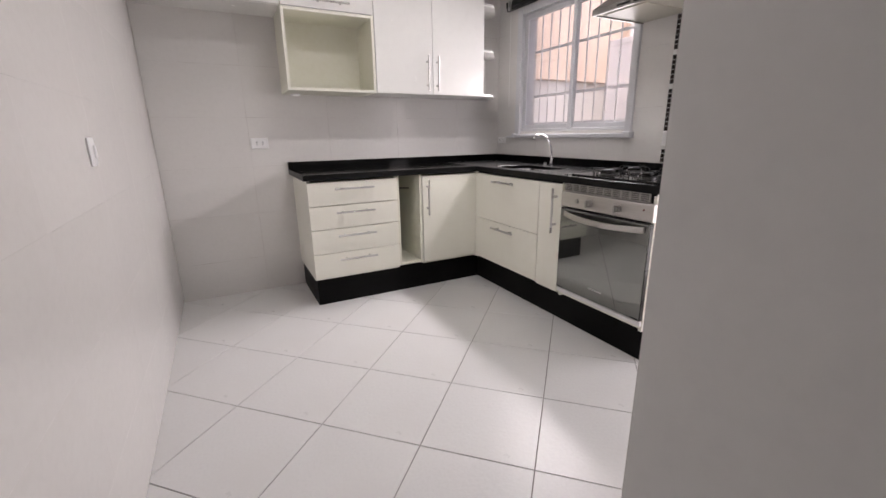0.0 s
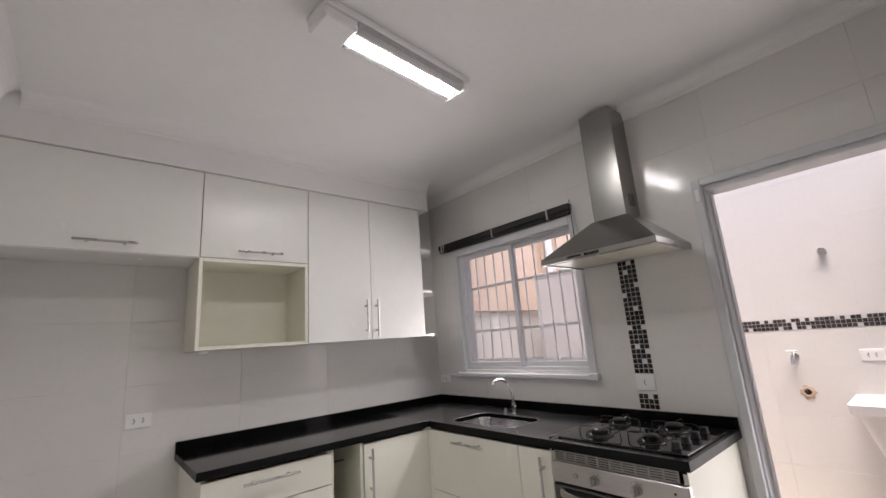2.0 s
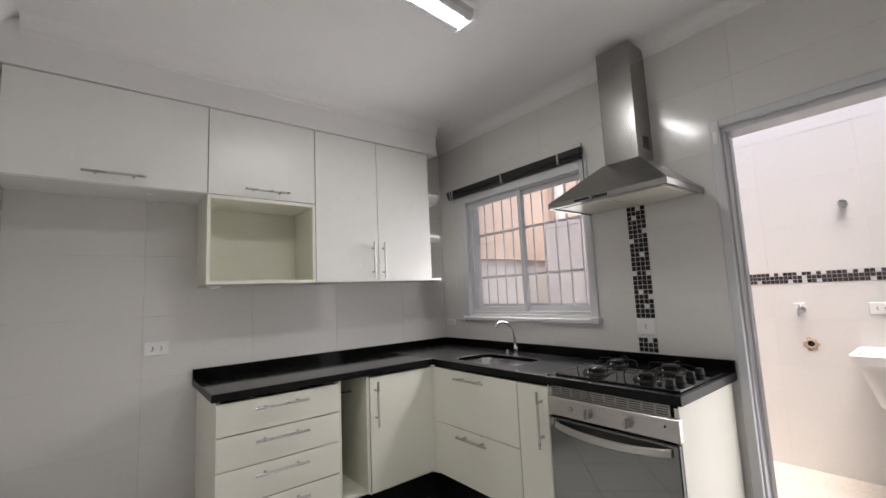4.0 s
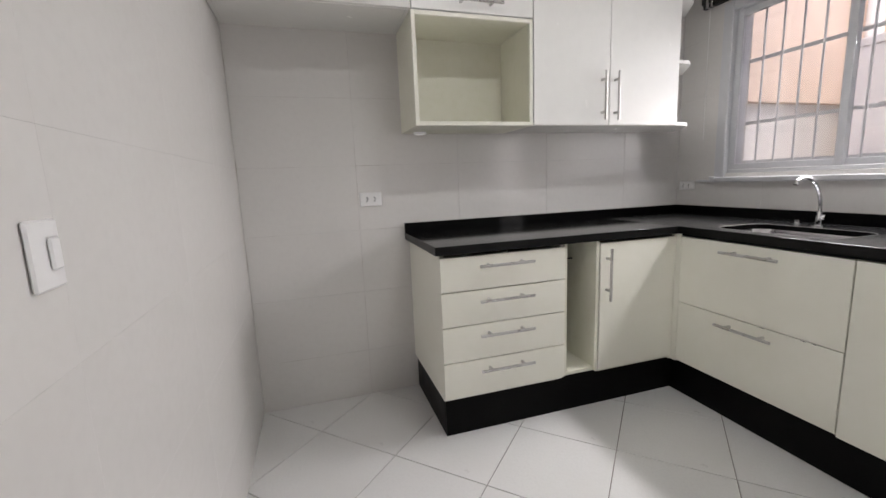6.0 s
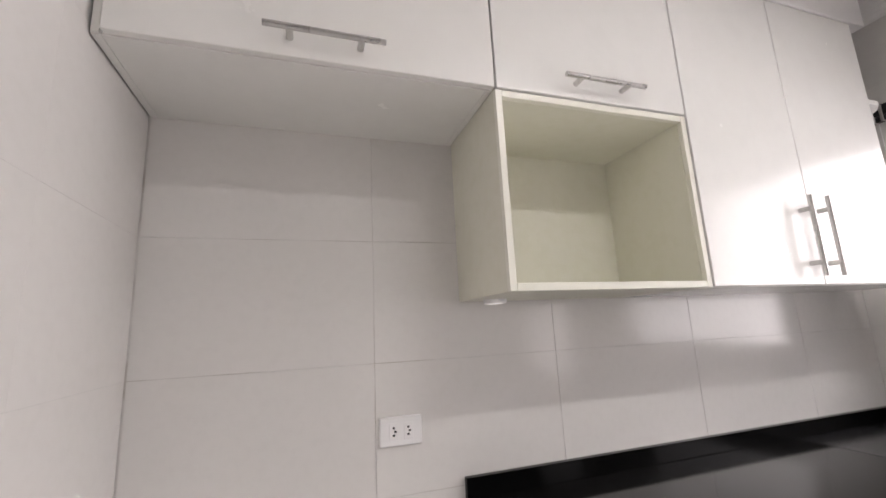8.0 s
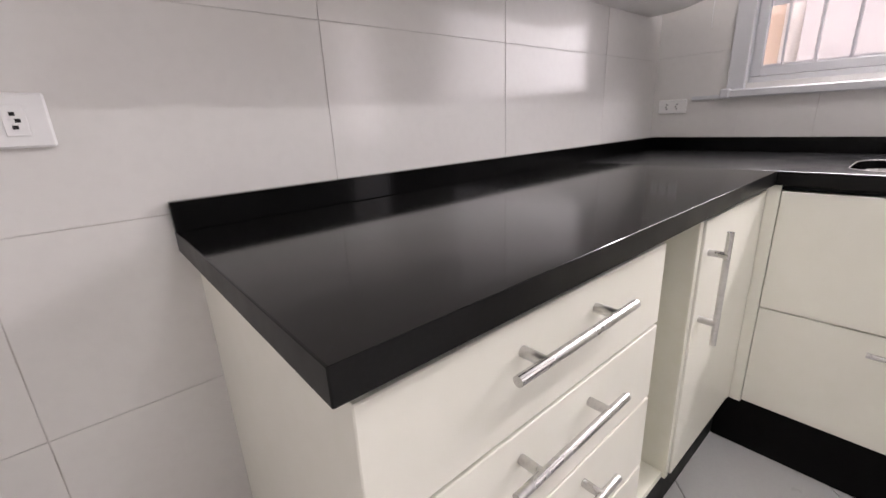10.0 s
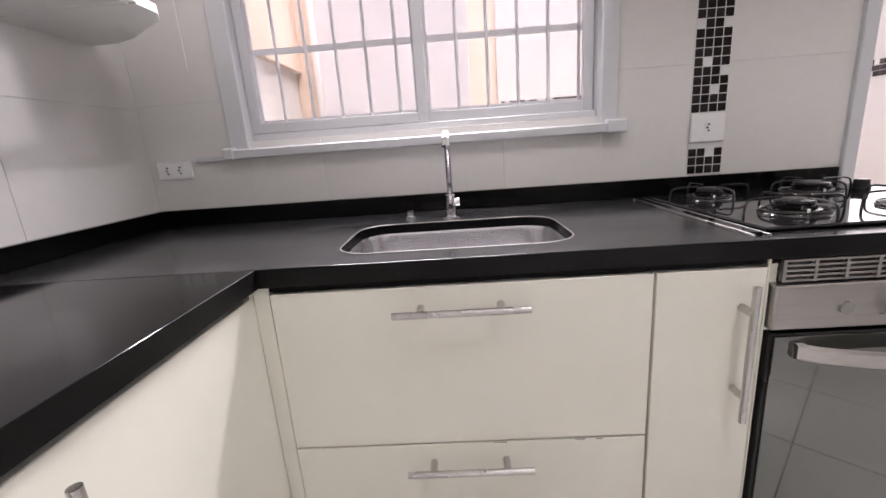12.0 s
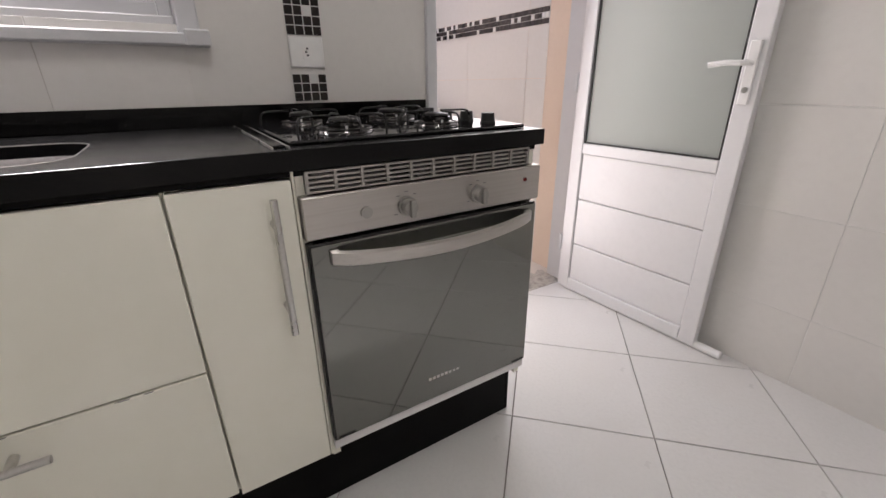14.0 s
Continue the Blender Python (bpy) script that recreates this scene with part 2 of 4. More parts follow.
box(bm, x0, x1, WIN[1], YN + BACK, -0.12, ZC + 0.12)
box(bm, x0, x1, WIN[0], WIN[1], -0.12, WIN[2])
box(bm, x0, x1, WIN[0], WIN[1], WIN[3], ZC + 0.12)
box(bm, x0, x1, DOOR[1], WIN[0], -0.12, ZC + 0.12)
box(bm, x0, x1, DOOR[0], DOOR[1], DOOR[3], ZC + 0.12)
box(bm, x0, x1, SOUTH_Y, DOOR[0], -0.12, ZC + 0.12)
wall_east = structure("wall_east", bm, GROUT, "white tiled wall with window and yard door openings", "wall")
wall_south = structure("wall_south", box(B(), JAMB_X, XE + BACK, SOUTH_Y, YS - BACK, -0.12, ZC + 0.12), PAINT, "white wall beside the kitchen entrance", "wall")
structure("wall_hall_south", box(B(), XW - 0.15, HALL_X + 0.15, HALL_Y - 0.15, HALL_Y, -0.12, ZC + 0.12), PAINT, "plain white painted hall wall", "wall")
structure("wall_hall_east", box(B(), HALL_X, HALL_X + 0.15, HALL_Y, SOUTH_Y, -0.12, ZC + 0.12), PAINT, "plain white painted hall wall", "wall")
structure("ceiling", box(B(), XW - 0.15, XE + 0.155, HALL_Y - 0.15, YN + 0.15, ZC, ZC + 0.1), CEIL, "flat white painted plaster ceiling", "ceiling")


def cove(name, a, b, inward, size=0.075):
    """A hollow plaster moulding between wall and ceiling from a to b."""
    prof = [(0, 0), (0, -size)]
    for k in range(7):
        t = radians(90 * k / 6)
        prof.append((0.008 + (size - 0.008) * (1 - math.cos(t)), -size + 0.008 + (size - 0.008) * math.sin(t)))
    prof.append((size, 0))
    bm = B()
    rows = [[bm.verts.new((p[0] + inward[0] * u, p[1] + inward[1] * u, ZC + v)) for u, v in prof] for p in (a, b)]
    n = len(prof)
    for k in range(n):
        bm.faces.new((rows[0][k], rows[0][(k + 1) % n], rows[1][(k + 1) % n], rows[1][k]))
    bm.faces.new(rows[0][::-1])
    bm.faces.new(rows[1])
    return structure(name, bm, CEIL, "white plaster cove moulding under the ceiling", "trim")


SOFF_Y, SOFF_X = 3.062, 2.06
cove("trim_east", (XE, YS), (XE, YN), (-1, 0))
cove("trim_south", (JAMB_X, YS), (XE, YS), (0, 1))
cove("trim_west", (XW, HALL_Y), (XW, SOFF_Y), (1, 0))
cove("trim_north", (XW + 0.07, SOFF_Y), (SOFF_X, SOFF_Y), (0, -1))
structure("soffit", box(B(), XW, SOFF_X, SOFF_Y, YN, 2.405, ZC, 0.003), CEIL, "white plaster soffit above the wall cabinets", "soffit")

# ---- window ----
win = thing("window_1", (XE, 2.53, WIN[2]), "white aluminium two-pane sliding window with outside bars", "window", kind="structure")
bm = B()
y0, y1, z0, z1 = WIN
for q in ((y0 - 0.045, y0 + 0.006, z0 - 0.02, z1 + 0.04), (y1 - 0.01, y1 + 0.05, z0 - 0.02, z1 + 0.04)):
    box(bm, XE - 0.014, XE + 0.02, *q, 0.003)
box(bm, XE - 0.014, XE + 0.02, y0 + 0.0065, y1 - 0.0105, z1 - 0.012, z1 + 0.04, 0.003)
part("casing", bm, ALU, win)
bm = B()
for q in ((y0, y0 + 0.007, z0, z1), (y1 - 0.012, y1, z0, z1), (y0 + 0.0075, y1 - 0.0125, z0, z0 + 0.021), (y0 + 0.0075, y1 - 0.0125, z1 - 0.021, z1)):
    box(bm, XE + 0.022, XE + 0.13, *q, 0.003)
part("window_frame", bm, ALU, win)
bm = B()
box(bm, XE - 0.035, XE + 0.021, y0 - 0.06, y1 + 0.05, z0 - 0.05, z0 - 0.021, 0.004)
box(bm, XE - 0.045, XE + 0.0, y0 - 0.063, y0 - 0.005, z0 - 0.052, z0 - 0.012, 0.004)
box(bm, XE - 0.04, XE + 0.0, y1 + 0.03, y1 + 0.062, z0 - 0.052, z0 - 0.016, 0.004)
part("window_sill", bm, ALU, win)
part("ledge", box(B(), XE - 0.012, XE + 0.0, y1 + 0.0625, y1 + 0.17, z0 - 0.052, z0 - 0.036, 0.002), ALU, win)


def sash(ya, yb, x, name="sash"):
    za, zb, w = WIN[2] + 0.022, WIN[3] - 0.022, 0.031
    bm = B()
    for q in ((ya, ya + w, za, zb), (yb - w, yb, za, zb), (ya + w, yb - w, za, za + w), (ya + w, yb - w, zb - w, zb)):
        box(bm, x, x + 0.024, *q, 0.002)
    s = part(name, bm, ALU, win)
    g = part("pane", box(B(), x + 0.01, x + 0.014, ya + w - 0.005, yb - w + 0.005, za + w - 0.005, zb - w + 0.005), PANE, s)
    g.visible_shadow = False
    return s


sash(2.505, 3.062, XE + 0.0225)
sash(1.993, 2.543, XE + 0.05)
grille = thing("window_grille", (XE + 0.14, 2.53, WIN[2]), "white painted steel bars outside the window", "window grille")
for k in range(11):
    y = 2.012 + 0.0985 * k
    part("bar", rod(B(), (XE + 0.147, y, WIN[2] - 0.01), (XE + 0.147, y, WIN[3] + 0.01), 0.0055, 10), PLASTIC, grille)
for z in (WIN[2] + 0.06, 1.435, 1.785):
    part("cross_bar", box(B(), XE + 0.149, XE + 0.155, WIN[0], WIN[1], z - 0.01, z + 0.01), PLASTIC, grille)

blind = thing("roller_blind", (XE - 0.02, 2.6, 2.13), "rolled-up black blind in a dark headrail above the window", "blind")
part("headrail", box(B(), XE - 0.045, XE - 0.008, 1.955, 3.252, 2.133, 2.178, 0.004), BLACKPLASTIC, blind)
bm = B()
for k in range(5):
    box(bm, XE - 0.04, XE - 0.012, 1.965, 3.242, 2.129 - 0.0042 * k - 0.003, 2.129 - 0.0042 * k)
part("slats", bm, BLACKPLASTIC, blind)
for y in (2.12, 2.62, 3.18, 3.21):
    part("bracket", box(B(), XE - 0.05, XE - 0.007, y - 0.006, y + 0.006, 2.108, 2.182, 0.002), SATIN, blind)
part("cord", tube(B(), [(XE - 0.03, 3.2, 2.1), (XE - 0.028, 3.202, 1.7), (XE - 0.026, 3.2, 1.36)], 0.0016, 6), PLASTIC, blind)
part("wand", tube(B(), [(XE - 0.03, 1.952, 2.2), (XE - 0.03, 1.95, 1.93)], 0.003, 6), BLACKPLASTIC, blind)

# ---- yard door and its frame ----
frame_ob = thing("door_frame", (XE, 0.8, 0), "white aluminium door frame to the laundry yard", "door frame", kind="structure")
bm = B()
box(bm, XE - 0.016, XE + 0.01, DOOR[1] - 0.003, DOOR[1] + 0.036, 0, DOOR[3] + 0.034, 0.003)
box(bm, XE - 0.016, XE + 0.01, YS + 0.003, DOOR[1] - 0.0035, DOOR[3] - 0.003, DOOR[3] + 0.034, 0.003)
part("architrave", bm, ALU, frame_ob)
bm = B()
box(bm, XE + 0.012, XE + 0.14, DOOR[1] - 0.012, DOOR[1] - 0.0005, 0, DOOR[3], 0.003)
box(bm, XE + 0.012, XE + 0.14, DOOR[0] + 0.0005, DOOR[0] + 0.03, 0, DOOR[3], 0.003)
box(bm, XE + 0.012, XE + 0.14, DOOR[0] + 0.031, DOOR[1] - 0.0125, DOOR[3] - 0.03, DOOR[3] - 0.0005, 0.003)
box(bm, XE + 0.06, XE + 0.075, DOOR[1] - 0.022, DOOR[1] - 0.0125, 0, DOOR[3] - 0.031)
part("jamb", bm, ALU, frame_ob)
part("latch_keeper", box(B(), XE - 0.02, XE - 0.0165, DOOR[1] + 0.006, DOOR[1] + 0.024, 1.97, 2.03, 0.001), PLASTIC, frame_ob)

LEAF = 0.70
door = thing("door_1", (2.345, 0.475, 0.012), "open white aluminium door with frosted glass panes", "door", kind="structure")
dz = 0.012


def leaf(bm, u0, u1, z0, z1, w0=-0.018, w1=0.018, bevel=0.003):
    return box(bm, 2.345 - u1, 2.345 - u0, 0.475 + w0, 0.475 + w1, z0, z1, bevel)


bm = B()
leaf(bm, 0, 0.062, dz, 2.03)
leaf(bm, LEAF - 0.062, LEAF, dz, 2.03)
for q in ((dz, 0.07), (0.70, 0.745), (1.385, 1.445), (1.97, 2.03)):
    leaf(bm, 0.063, LEAF - 0.063, *q)
part("leaf_frame", bm, DOORWHITE, door)
for a, b in ((0.071, 0.255), (0.259, 0.482), (0.486, 0.699)):
    part("panel", leaf(B(), 0.064, LEAF - 0.064, a, b, -0.009, 0.009, 0.004), DOORWHITE, door)
for a, b in ((0.746, 1.384), (1.446, 1.969)):
    part("pane", leaf(B(), 0.064, LEAF - 0.064, a, b, -0.004, 0.004, 0), FROST, door, "frosted greenish glass pane")
    g = B()
    for q in ((0.063, 0.07, a, b), (LEAF - 0.07, LEAF - 0.063, a, b), (0.071, LEAF - 0.071, a, a + 0.006), (0.071, LEAF - 0.071, b - 0.006, b)):
        leaf(g, *q, 0.0045, 0.012, 0)
    part("glazing_bead", g, BLACKPLASTIC, door, "thin dark rubber glazing bead")
bm = B()
leaf(bm, LEAF - 0.05, LEAF - 0.018, 0.93, 1.12, 0.0185, 0.026, 0.003)
hp = part("lock_plate", bm, PLASTIC, door, "white lock plate")
bm = tube(B(), [(2.345 - LEAF + 0.034, 0.4935 + 0.008, 1.055), (2.345 - LEAF + 0.034, 0.535, 1.055), (2.345 - LEAF + 0.045, 0.545, 1.055), (2.345 - LEAF + 0.09, 0.546, 1.057), (2.345 - LEAF + 0.14, 0.543, 1.052)], 0.009, 8)
part("door_handle", bm, PLASTIC, hp, smooth=True)
part("keyhole", rod(B(), (2.345 - LEAF + 0.034, 0.501, 0.975), (2.345 - LEAF + 0.034, 0.506, 0.975), 0.009, 12), SATIN, hp)
for z in (0.25, 1.0, 1.8):
    part("hinge", rod(B(), (2.349, 0.498, z - 0.04), (2.349, 0.498, z + 0.04), 0.008, 10), ALU, door)
bm = B()
rod(bm, (1.55, 0.475, 0.0), (2.31, 0.475, 0.0), 0.016, 10)
box(bm, 1.66, 2.30, 0.463, 0.487, 0.004, 0.0115)
bmesh.ops.translate(bm, verts=bm.verts, vec=(0, 0, 0.017))
part("draught_strip", bm, PLASTIC, door, "white draught strip under the door")
door.rotation_euler = (0, 0, radians(2.5))

# ---- base cabinets ----
FY, FX, CB = 2.82, 1.745, 0.862


def bar_handle(a, b, out, parent, inset=0.05):
    """A round bar on two posts; out is the way off the front."""
    a, b, o = Vector(a), Vector(b), Vector(out)
    bm = rod(B(), a + o * 0.034, b + o * 0.034, 0.0066, 14)
    d = (b - a).normalized()
    for p in (a + d * inset, b - d * inset):
        rod(bm, p, p + o * 0.036, 0.0072, 12)
    return part("handle", bm, SATIN, parent, "satin metal bar handle", smooth=True)


T = 0.018
unit = thing("drawer_cabinet", (0.79, 3.1, 0.0), "cream laminate base cabinet with four drawers", "cabinet", "base cabinets")
part("side_panel", box(B(), 0.489, 0.489 + T, FY + 0.02, YN, 0.19, CB, 0.001), LAMINATE, unit)
part("side_panel", box(B(), 1.08, 1.098, FY + 0.02, YN, 0.19, CB, 0.001), LAMINATE, unit)
part("bottom_panel", box(B(), 0.508, 1.079, FY + 0.02, YN, 0.19, 0.206), LAMINATE, unit)
part("back_panel", box(B(), 0.508, 1.079, YN - 0.01, YN, 0.2065, CB), LAMINATE, unit)
for a, b in ((0.207, 0.3695), (0.375, 0.5345), (0.540, 0.691), (0.697, 0.847)):
    d = part("drawer_front", box(B(), 0.487, 1.096, FY, FY + 0.018, a, b, 0.0015), LAMINATE, unit)
    bar_handle((0.655, FY, b - 0.043), (0.917, FY, b - 0.043), (0, -1, 0), d)

unit = thing("open_bottle_cabinet", (1.19, 3.1, 0.0), "narrow open cream base cabinet without a door", "cabinet", "base cabinets")
part("side_panel", box(B(), 1.099, 1.115, FY + 0.012, YN, 0.205, CB, 0.001), CARCASS, unit)
part("side_panel", box(B(), 1.268, 1.286, FY + 0.004, YN, 0.205, CB, 0.001), CARCASS, unit)
part("bottom_panel", box(B(), 1.1155, 1.2675, FY + 0.012, YN, 0.205, 0.223, 0.001), CARCASS, unit)
part("back_panel", box(B(), 1.1155, 1.2675, YN - 0.02, YN - 0.004, 0.2235, CB), CARCASS, unit)
part("towel_rail", rod(B(), (1.115, 2.98, 0.76), (1.267, 3.02, 0.745), 0.004, 8), BLACKPLASTIC, unit, "thin black rail")

unit = thing("door_cabinet", (1.52, 3.1, 0.0), "cream laminate corner base cabinet with one door", "cabinet", "base cabinets")
bm = B()
box(bm, 1.288, 1.304, FY + 0.02, YN, 0.19, CB, 0.001)
box(bm, 1.305, 1.76, FY + 0.02, YN, 0.19, 0.208)
box(bm, 1.305, 1.76, YN - 0.012, YN, 0.209, CB)
part("body", bm, CARCASS, unit)
part("filler", box(B(), 1.7365, 1.764, FY + 0.003, FY + 0.019, 0.19, CB, 0.001), LAMINATE, unit)
d = part("door", box(B(), 1.291, 1.735, FY, FY + 0.018, 0.207, 0.848, 0.0015), LAMINATE, unit)
bar_handle((1.327, FY, 0.567), (1.327, FY, 0.823), (0, -1, 0), d)

unit = sink_unit = thing("sink_drawer_cabinet", (2.0, 2.43, 0.0), "cream laminate base cabinet with two deep drawers under the sink", "cabinet", "base cabinets")
bm = B()
box(bm, FX + 0.02, XE, 2.8, 2.815, 0.19, CB, 0.001)
box(bm, FX + 0.02, XE, 2.076, 2.092, 0.19, CB, 0.001)
box(bm, FX + 0.02, XE, 2.093, 2.799, 0.19, 0.208)
part("body", bm, CARCASS, unit)
part("filler", box(B(), FX + 0.002, FX + 0.018, 2.792, 2.822, 0.19, CB, 0.001), LAMINATE, unit)
for a, b in ((0.2, 0.511), (0.515, 0.848)):
    d = part("drawer_front", box(B(), FX, FX + 0.018, 2.088, 2.79, a, b, 0.0015), LAMINATE, unit)
    bar_handle((FX, 2.313, b - 0.041), (FX, 2.56, b - 0.041), (-1, 0, 0), d)

unit = thing("narrow_door_cabinet", (2.0, 1.98, 0.0), "narrow cream laminate base cabinet beside the oven", "cabinet", "base cabinets")
bm = B()
box(bm, FX + 0.02, XE, 2.058, 2.075, 0.19, CB, 0.001)
box(bm, FX + 0.002, XE, 1.884, 1.889, 0.19, CB, 0.001)
box(bm, FX + 0.02, XE, 1.89, 2.057, 0.19, 0.208)
part("body", bm, CARCASS, unit)
d = part("door", box(B(), FX, FX + 0.018, 1.891, 2.083, 0.192, 0.848, 0.0015), LAMINATE, unit)
bar_handle((FX, 1.93, 0.56), (FX, 1.93, 0.825), (-1, 0, 0), d)

unit = thing("oven_cabinet", (2.0, 1.58, 0.0), "cream laminate housing round the built-in oven", "cabinet", "base cabinets")
part("side_panel", box(B(), FX + 0.012, XE - 0.02, 1.298, 1.316, 0.175, CB, 0.001), LAMINATE, unit)
part("side_panel", box(B(), FX + 0.012, XE - 0.02, 1.864, 1.882, 0.175, CB, 0.001), LAMINATE, unit)
part("bottom_panel", box(B(), FX + 0.012, XE - 0.02, 1.317, 1.863, 0.19, 0.2075), LAMINATE, unit)

plinth = thing("plinth", (1.2, 2.87, 0.0), "black laminate plinth under the base cabinets", "plinth")
part("front_board", box(B(), 0.502, 1.812, 2.865, 2.881, 0, 0.189, 0.001), PLINTH, plinth)
part("end_board", box(B(), 0.502, 0.518, 2.882, YN, 0, 0.189, 0.001), PLINTH, plinth)
part("front_board", box(B(), 1.796, 1.812, 1.31, 2.864, 0, 0.189, 0.001), PLINTH, plinth)
part("end_board", box(B(), 1.796, XE - 0.02, 1.3, 1.309, 0, 0.174, 0.001), PLINTH, plinth)

# ---- worktop with sink cut-out ----
SX0, SX1, SY0, SY1 = 1.815, 2.12, 2.195, 2.685


def rounded(xa, xb, ya, yb, r, n=8):
    pts = []
    for cx, cy, a0 in ((xb - r, yb - r, 0), (xa + r, yb - r, 90), (xa + r, ya + r, 180), (xb - r, ya + r, 270)):
        for k in range(n + 1):
            a = radians(a0 + 90 * k / n)
            pts.append((cx + r * math.cos(a), cy + r * math.sin(a)))
    return pts


def holed(bm, outer, holes, z0, z1):
    loops = []
    for ring in (outer, *holes):
        loops.append([bm.verts.new((x, y, z1)) for x, y in ring])
    es = [bm.edges.new((r[k], r[(k + 1) % len(r)])) for r in loops for k in range(len(r))]
    fs = [g for g in bmesh.ops.triangle_fill(bm, edges=es, use_beauty=True)["geom"] if isinstance(g, bmesh.types.BMFace)]
    ext = bmesh.ops.extrude_face_region(bm, geom=fs)["geom"]
    bmesh.ops.translate(bm, verts=[v for v in ext if isinstance(v, bmesh.types.BMVert)], vec=(0, 0, z0 - z1))
    return bm


top = thing("worktop", (1.4, 3.0, CB), "L-shaped polished black granite worktop with upstand", "worktop")


def slab(outline, holes, material):
    """One worktop stone; its outer edges are duller than its top."""
    ob = part("slab", holed(B(), outline, holes, CB + 0.001, 0.90), material, top)
    ob.data.materials.append(SLAB_EDGE)
    ob.data.materials.append(POLISHED)
    for face in ob.data.polygons:
        c = face.center + top.location
        inner = SX0 - 0.01 < c.x < SX1 + 0.01 and SY0 - 0.01 < c.y < SY1 + 0.01
        face.material_index = 0 if abs(face.normal.z) > 0.5 else 2 if inner else 1
    bev = ob.modifiers.new("edge", "BEVEL")
    bev.width, bev.segments, bev.limit_method, bev.angle_limit = 0.0016, 2, "ANGLE", radians(40)


slab([(0.465, 2.806), (1.7405, 2.806), (1.7405, YN), (0.465, YN)], [], GRANITE)
slab([(1.741, 1.28), (XE, 1.28), (XE, YN), (1.741, YN)], [rounded(SX0, SX1, SY0, SY1, 0.075)], GRANITE_DULL)
part("upstand", box(B(), 0.465, XE, YN - 0.02, YN, 0.9, 0.953, 0.0015), POLISHED, top)
part("upstand", box(B(), XE - 0.02, XE, 1.28, YN - 0.0205, 0.9, 0.953, 0.0015), POLISHED, top)
part("drain_ridge", box(B(), 1.775, 2.3, 1.884, 1.908, 0.9, 0.905, 0.002), GRANITE, top)
# light strips drawn in for the highlights along the ridge's edges
for y in (1.882, 1.9095):
    part("edge_strip", box(B(), 1.76, 2.3, y - 0.0015, y + 0.0015, 0.9, 0.9045, 0.0005), SATIN, top, "thin light strip in place of an edge highlight")
part("trim_strip", box(B(), 1.752, 1.762, 1.3, 2.8, 0.852, 0.8615), PLINTH, top)

sink = thing("sink", (1.97, 2.44, 0.72), "rounded stainless steel undermount sink bowl", "sink")
bm = B()
rings = []
for z, ins, r in ((0.876, 0.0012, 0.0745), (0.8755, 0.0025, 0.0735), (0.866, 0.004, 0.073), (0.76, 0.014, 0.069), (0.738, 0.022, 0.065), (0.728, 0.045, 0.05)):
    rings.append([bm.verts.new((x, y, z)) for x, y in rounded(SX0 + ins, SX1 - ins, SY0 + ins, SY1 - ins, r)])
for a, b in zip(rings, rings[1:]):
    for k in range(len(a)):
        bm.faces.new((a[k], a[(k + 1) % len(a)], b[(k + 1) % len(a)], b[k]))
bm.faces.new(rings[-1])
part("bowl", bm, SINKSTEEL, sink, smooth=True)
# thin pale line modelled for the highlight on the granite cut-out's edge
bm = B()
rim = rounded(SX0 - 0.001, SX1 + 0.001, SY0 - 0.001, SY1 + 0.001, 0.076)
tube(bm, [(x, y, 0.8995) for x, y in rim + rim[:1]], 0.0014, 6, False)
part("rim", bm, GRILLE, sink, smooth=True)
part("drain", rod(B(), (1.97, 2.44, 0.7285), (1.97, 2.44, 0.732), 0.045, 20), CHROME, sink)

tap = thing("kitchen_tap", (2.16, 2.45, 0.9), "chrome gooseneck kitchen tap behind the sink", "tap")
bm = rod(B(), (2.16, 2.45, 0.9), (2.16, 2.45, 0.908), 0.026, 20)
rod(bm, (2.16, 2.45, 0.908), (2.16, 2.45, 0.965), 0.0135, 16)
part("base", bm, CHROME, tap, smooth=True)
pts = []
for k in range(15):
    u = k / 14
    lean = radians(118) * u ** 1.6
    step = 0.0196
    last = pts[-1] if pts else (2.16, 2.45, 0.942)
    pts.append((last[0] - step * math.sin(lean), 2.45, last[2] + step * math.cos(lean)))
part("spout", tube(B(), pts, 0.0082, 12), CHROME, tap, smooth=True)
part("nozzle", rod(B(), pts[-1], (pts[-1][0] - 0.004, 2.45, pts[-1][2] - 0.014), 0.01, 12), CHROME, tap, smooth=True)
bm = rod(B(), (2.16, 2.45, 0.942), (2.16, 2.43, 0.944), 0.011, 12)
rod(bm, (2.16, 2.43, 0.944), (2.16, 2.426, 0.944), 0.012, 12)
part("lever", bm, CHROME, tap, smooth=True)
knob = thing("worktop_valve", (2.21, 2.568, 0.9), "small chrome valve button on the worktop", "valve")
part("flange", rod(B(), (2.21, 2.568, 0.9), (2.21, 2.568, 0.906), 0.017, 16), CHROME, knob, smooth=True)
part("button", rod(B(), (2.21, 2.568, 0.906), (2.21, 2.568, 0.922), 0.011, 16), CHROME, knob, smooth=True)

hook = thing("cord_hook", (XE, 2.48, 1.11), "small clear plastic cord hook under the window", "hook")
part("base", box(B(), XE - 0.004, XE, 2.474, 2.486, 1.1, 1.125, 0.001), PLASTIC, hook)
part("prong", tube(B(), [(XE - 0.004, 2.48, 1.108), (XE - 0.016, 2.48, 1.106), (XE - 0.019, 2.48, 1.116)], 0.002, 6), PLASTIC, hook)

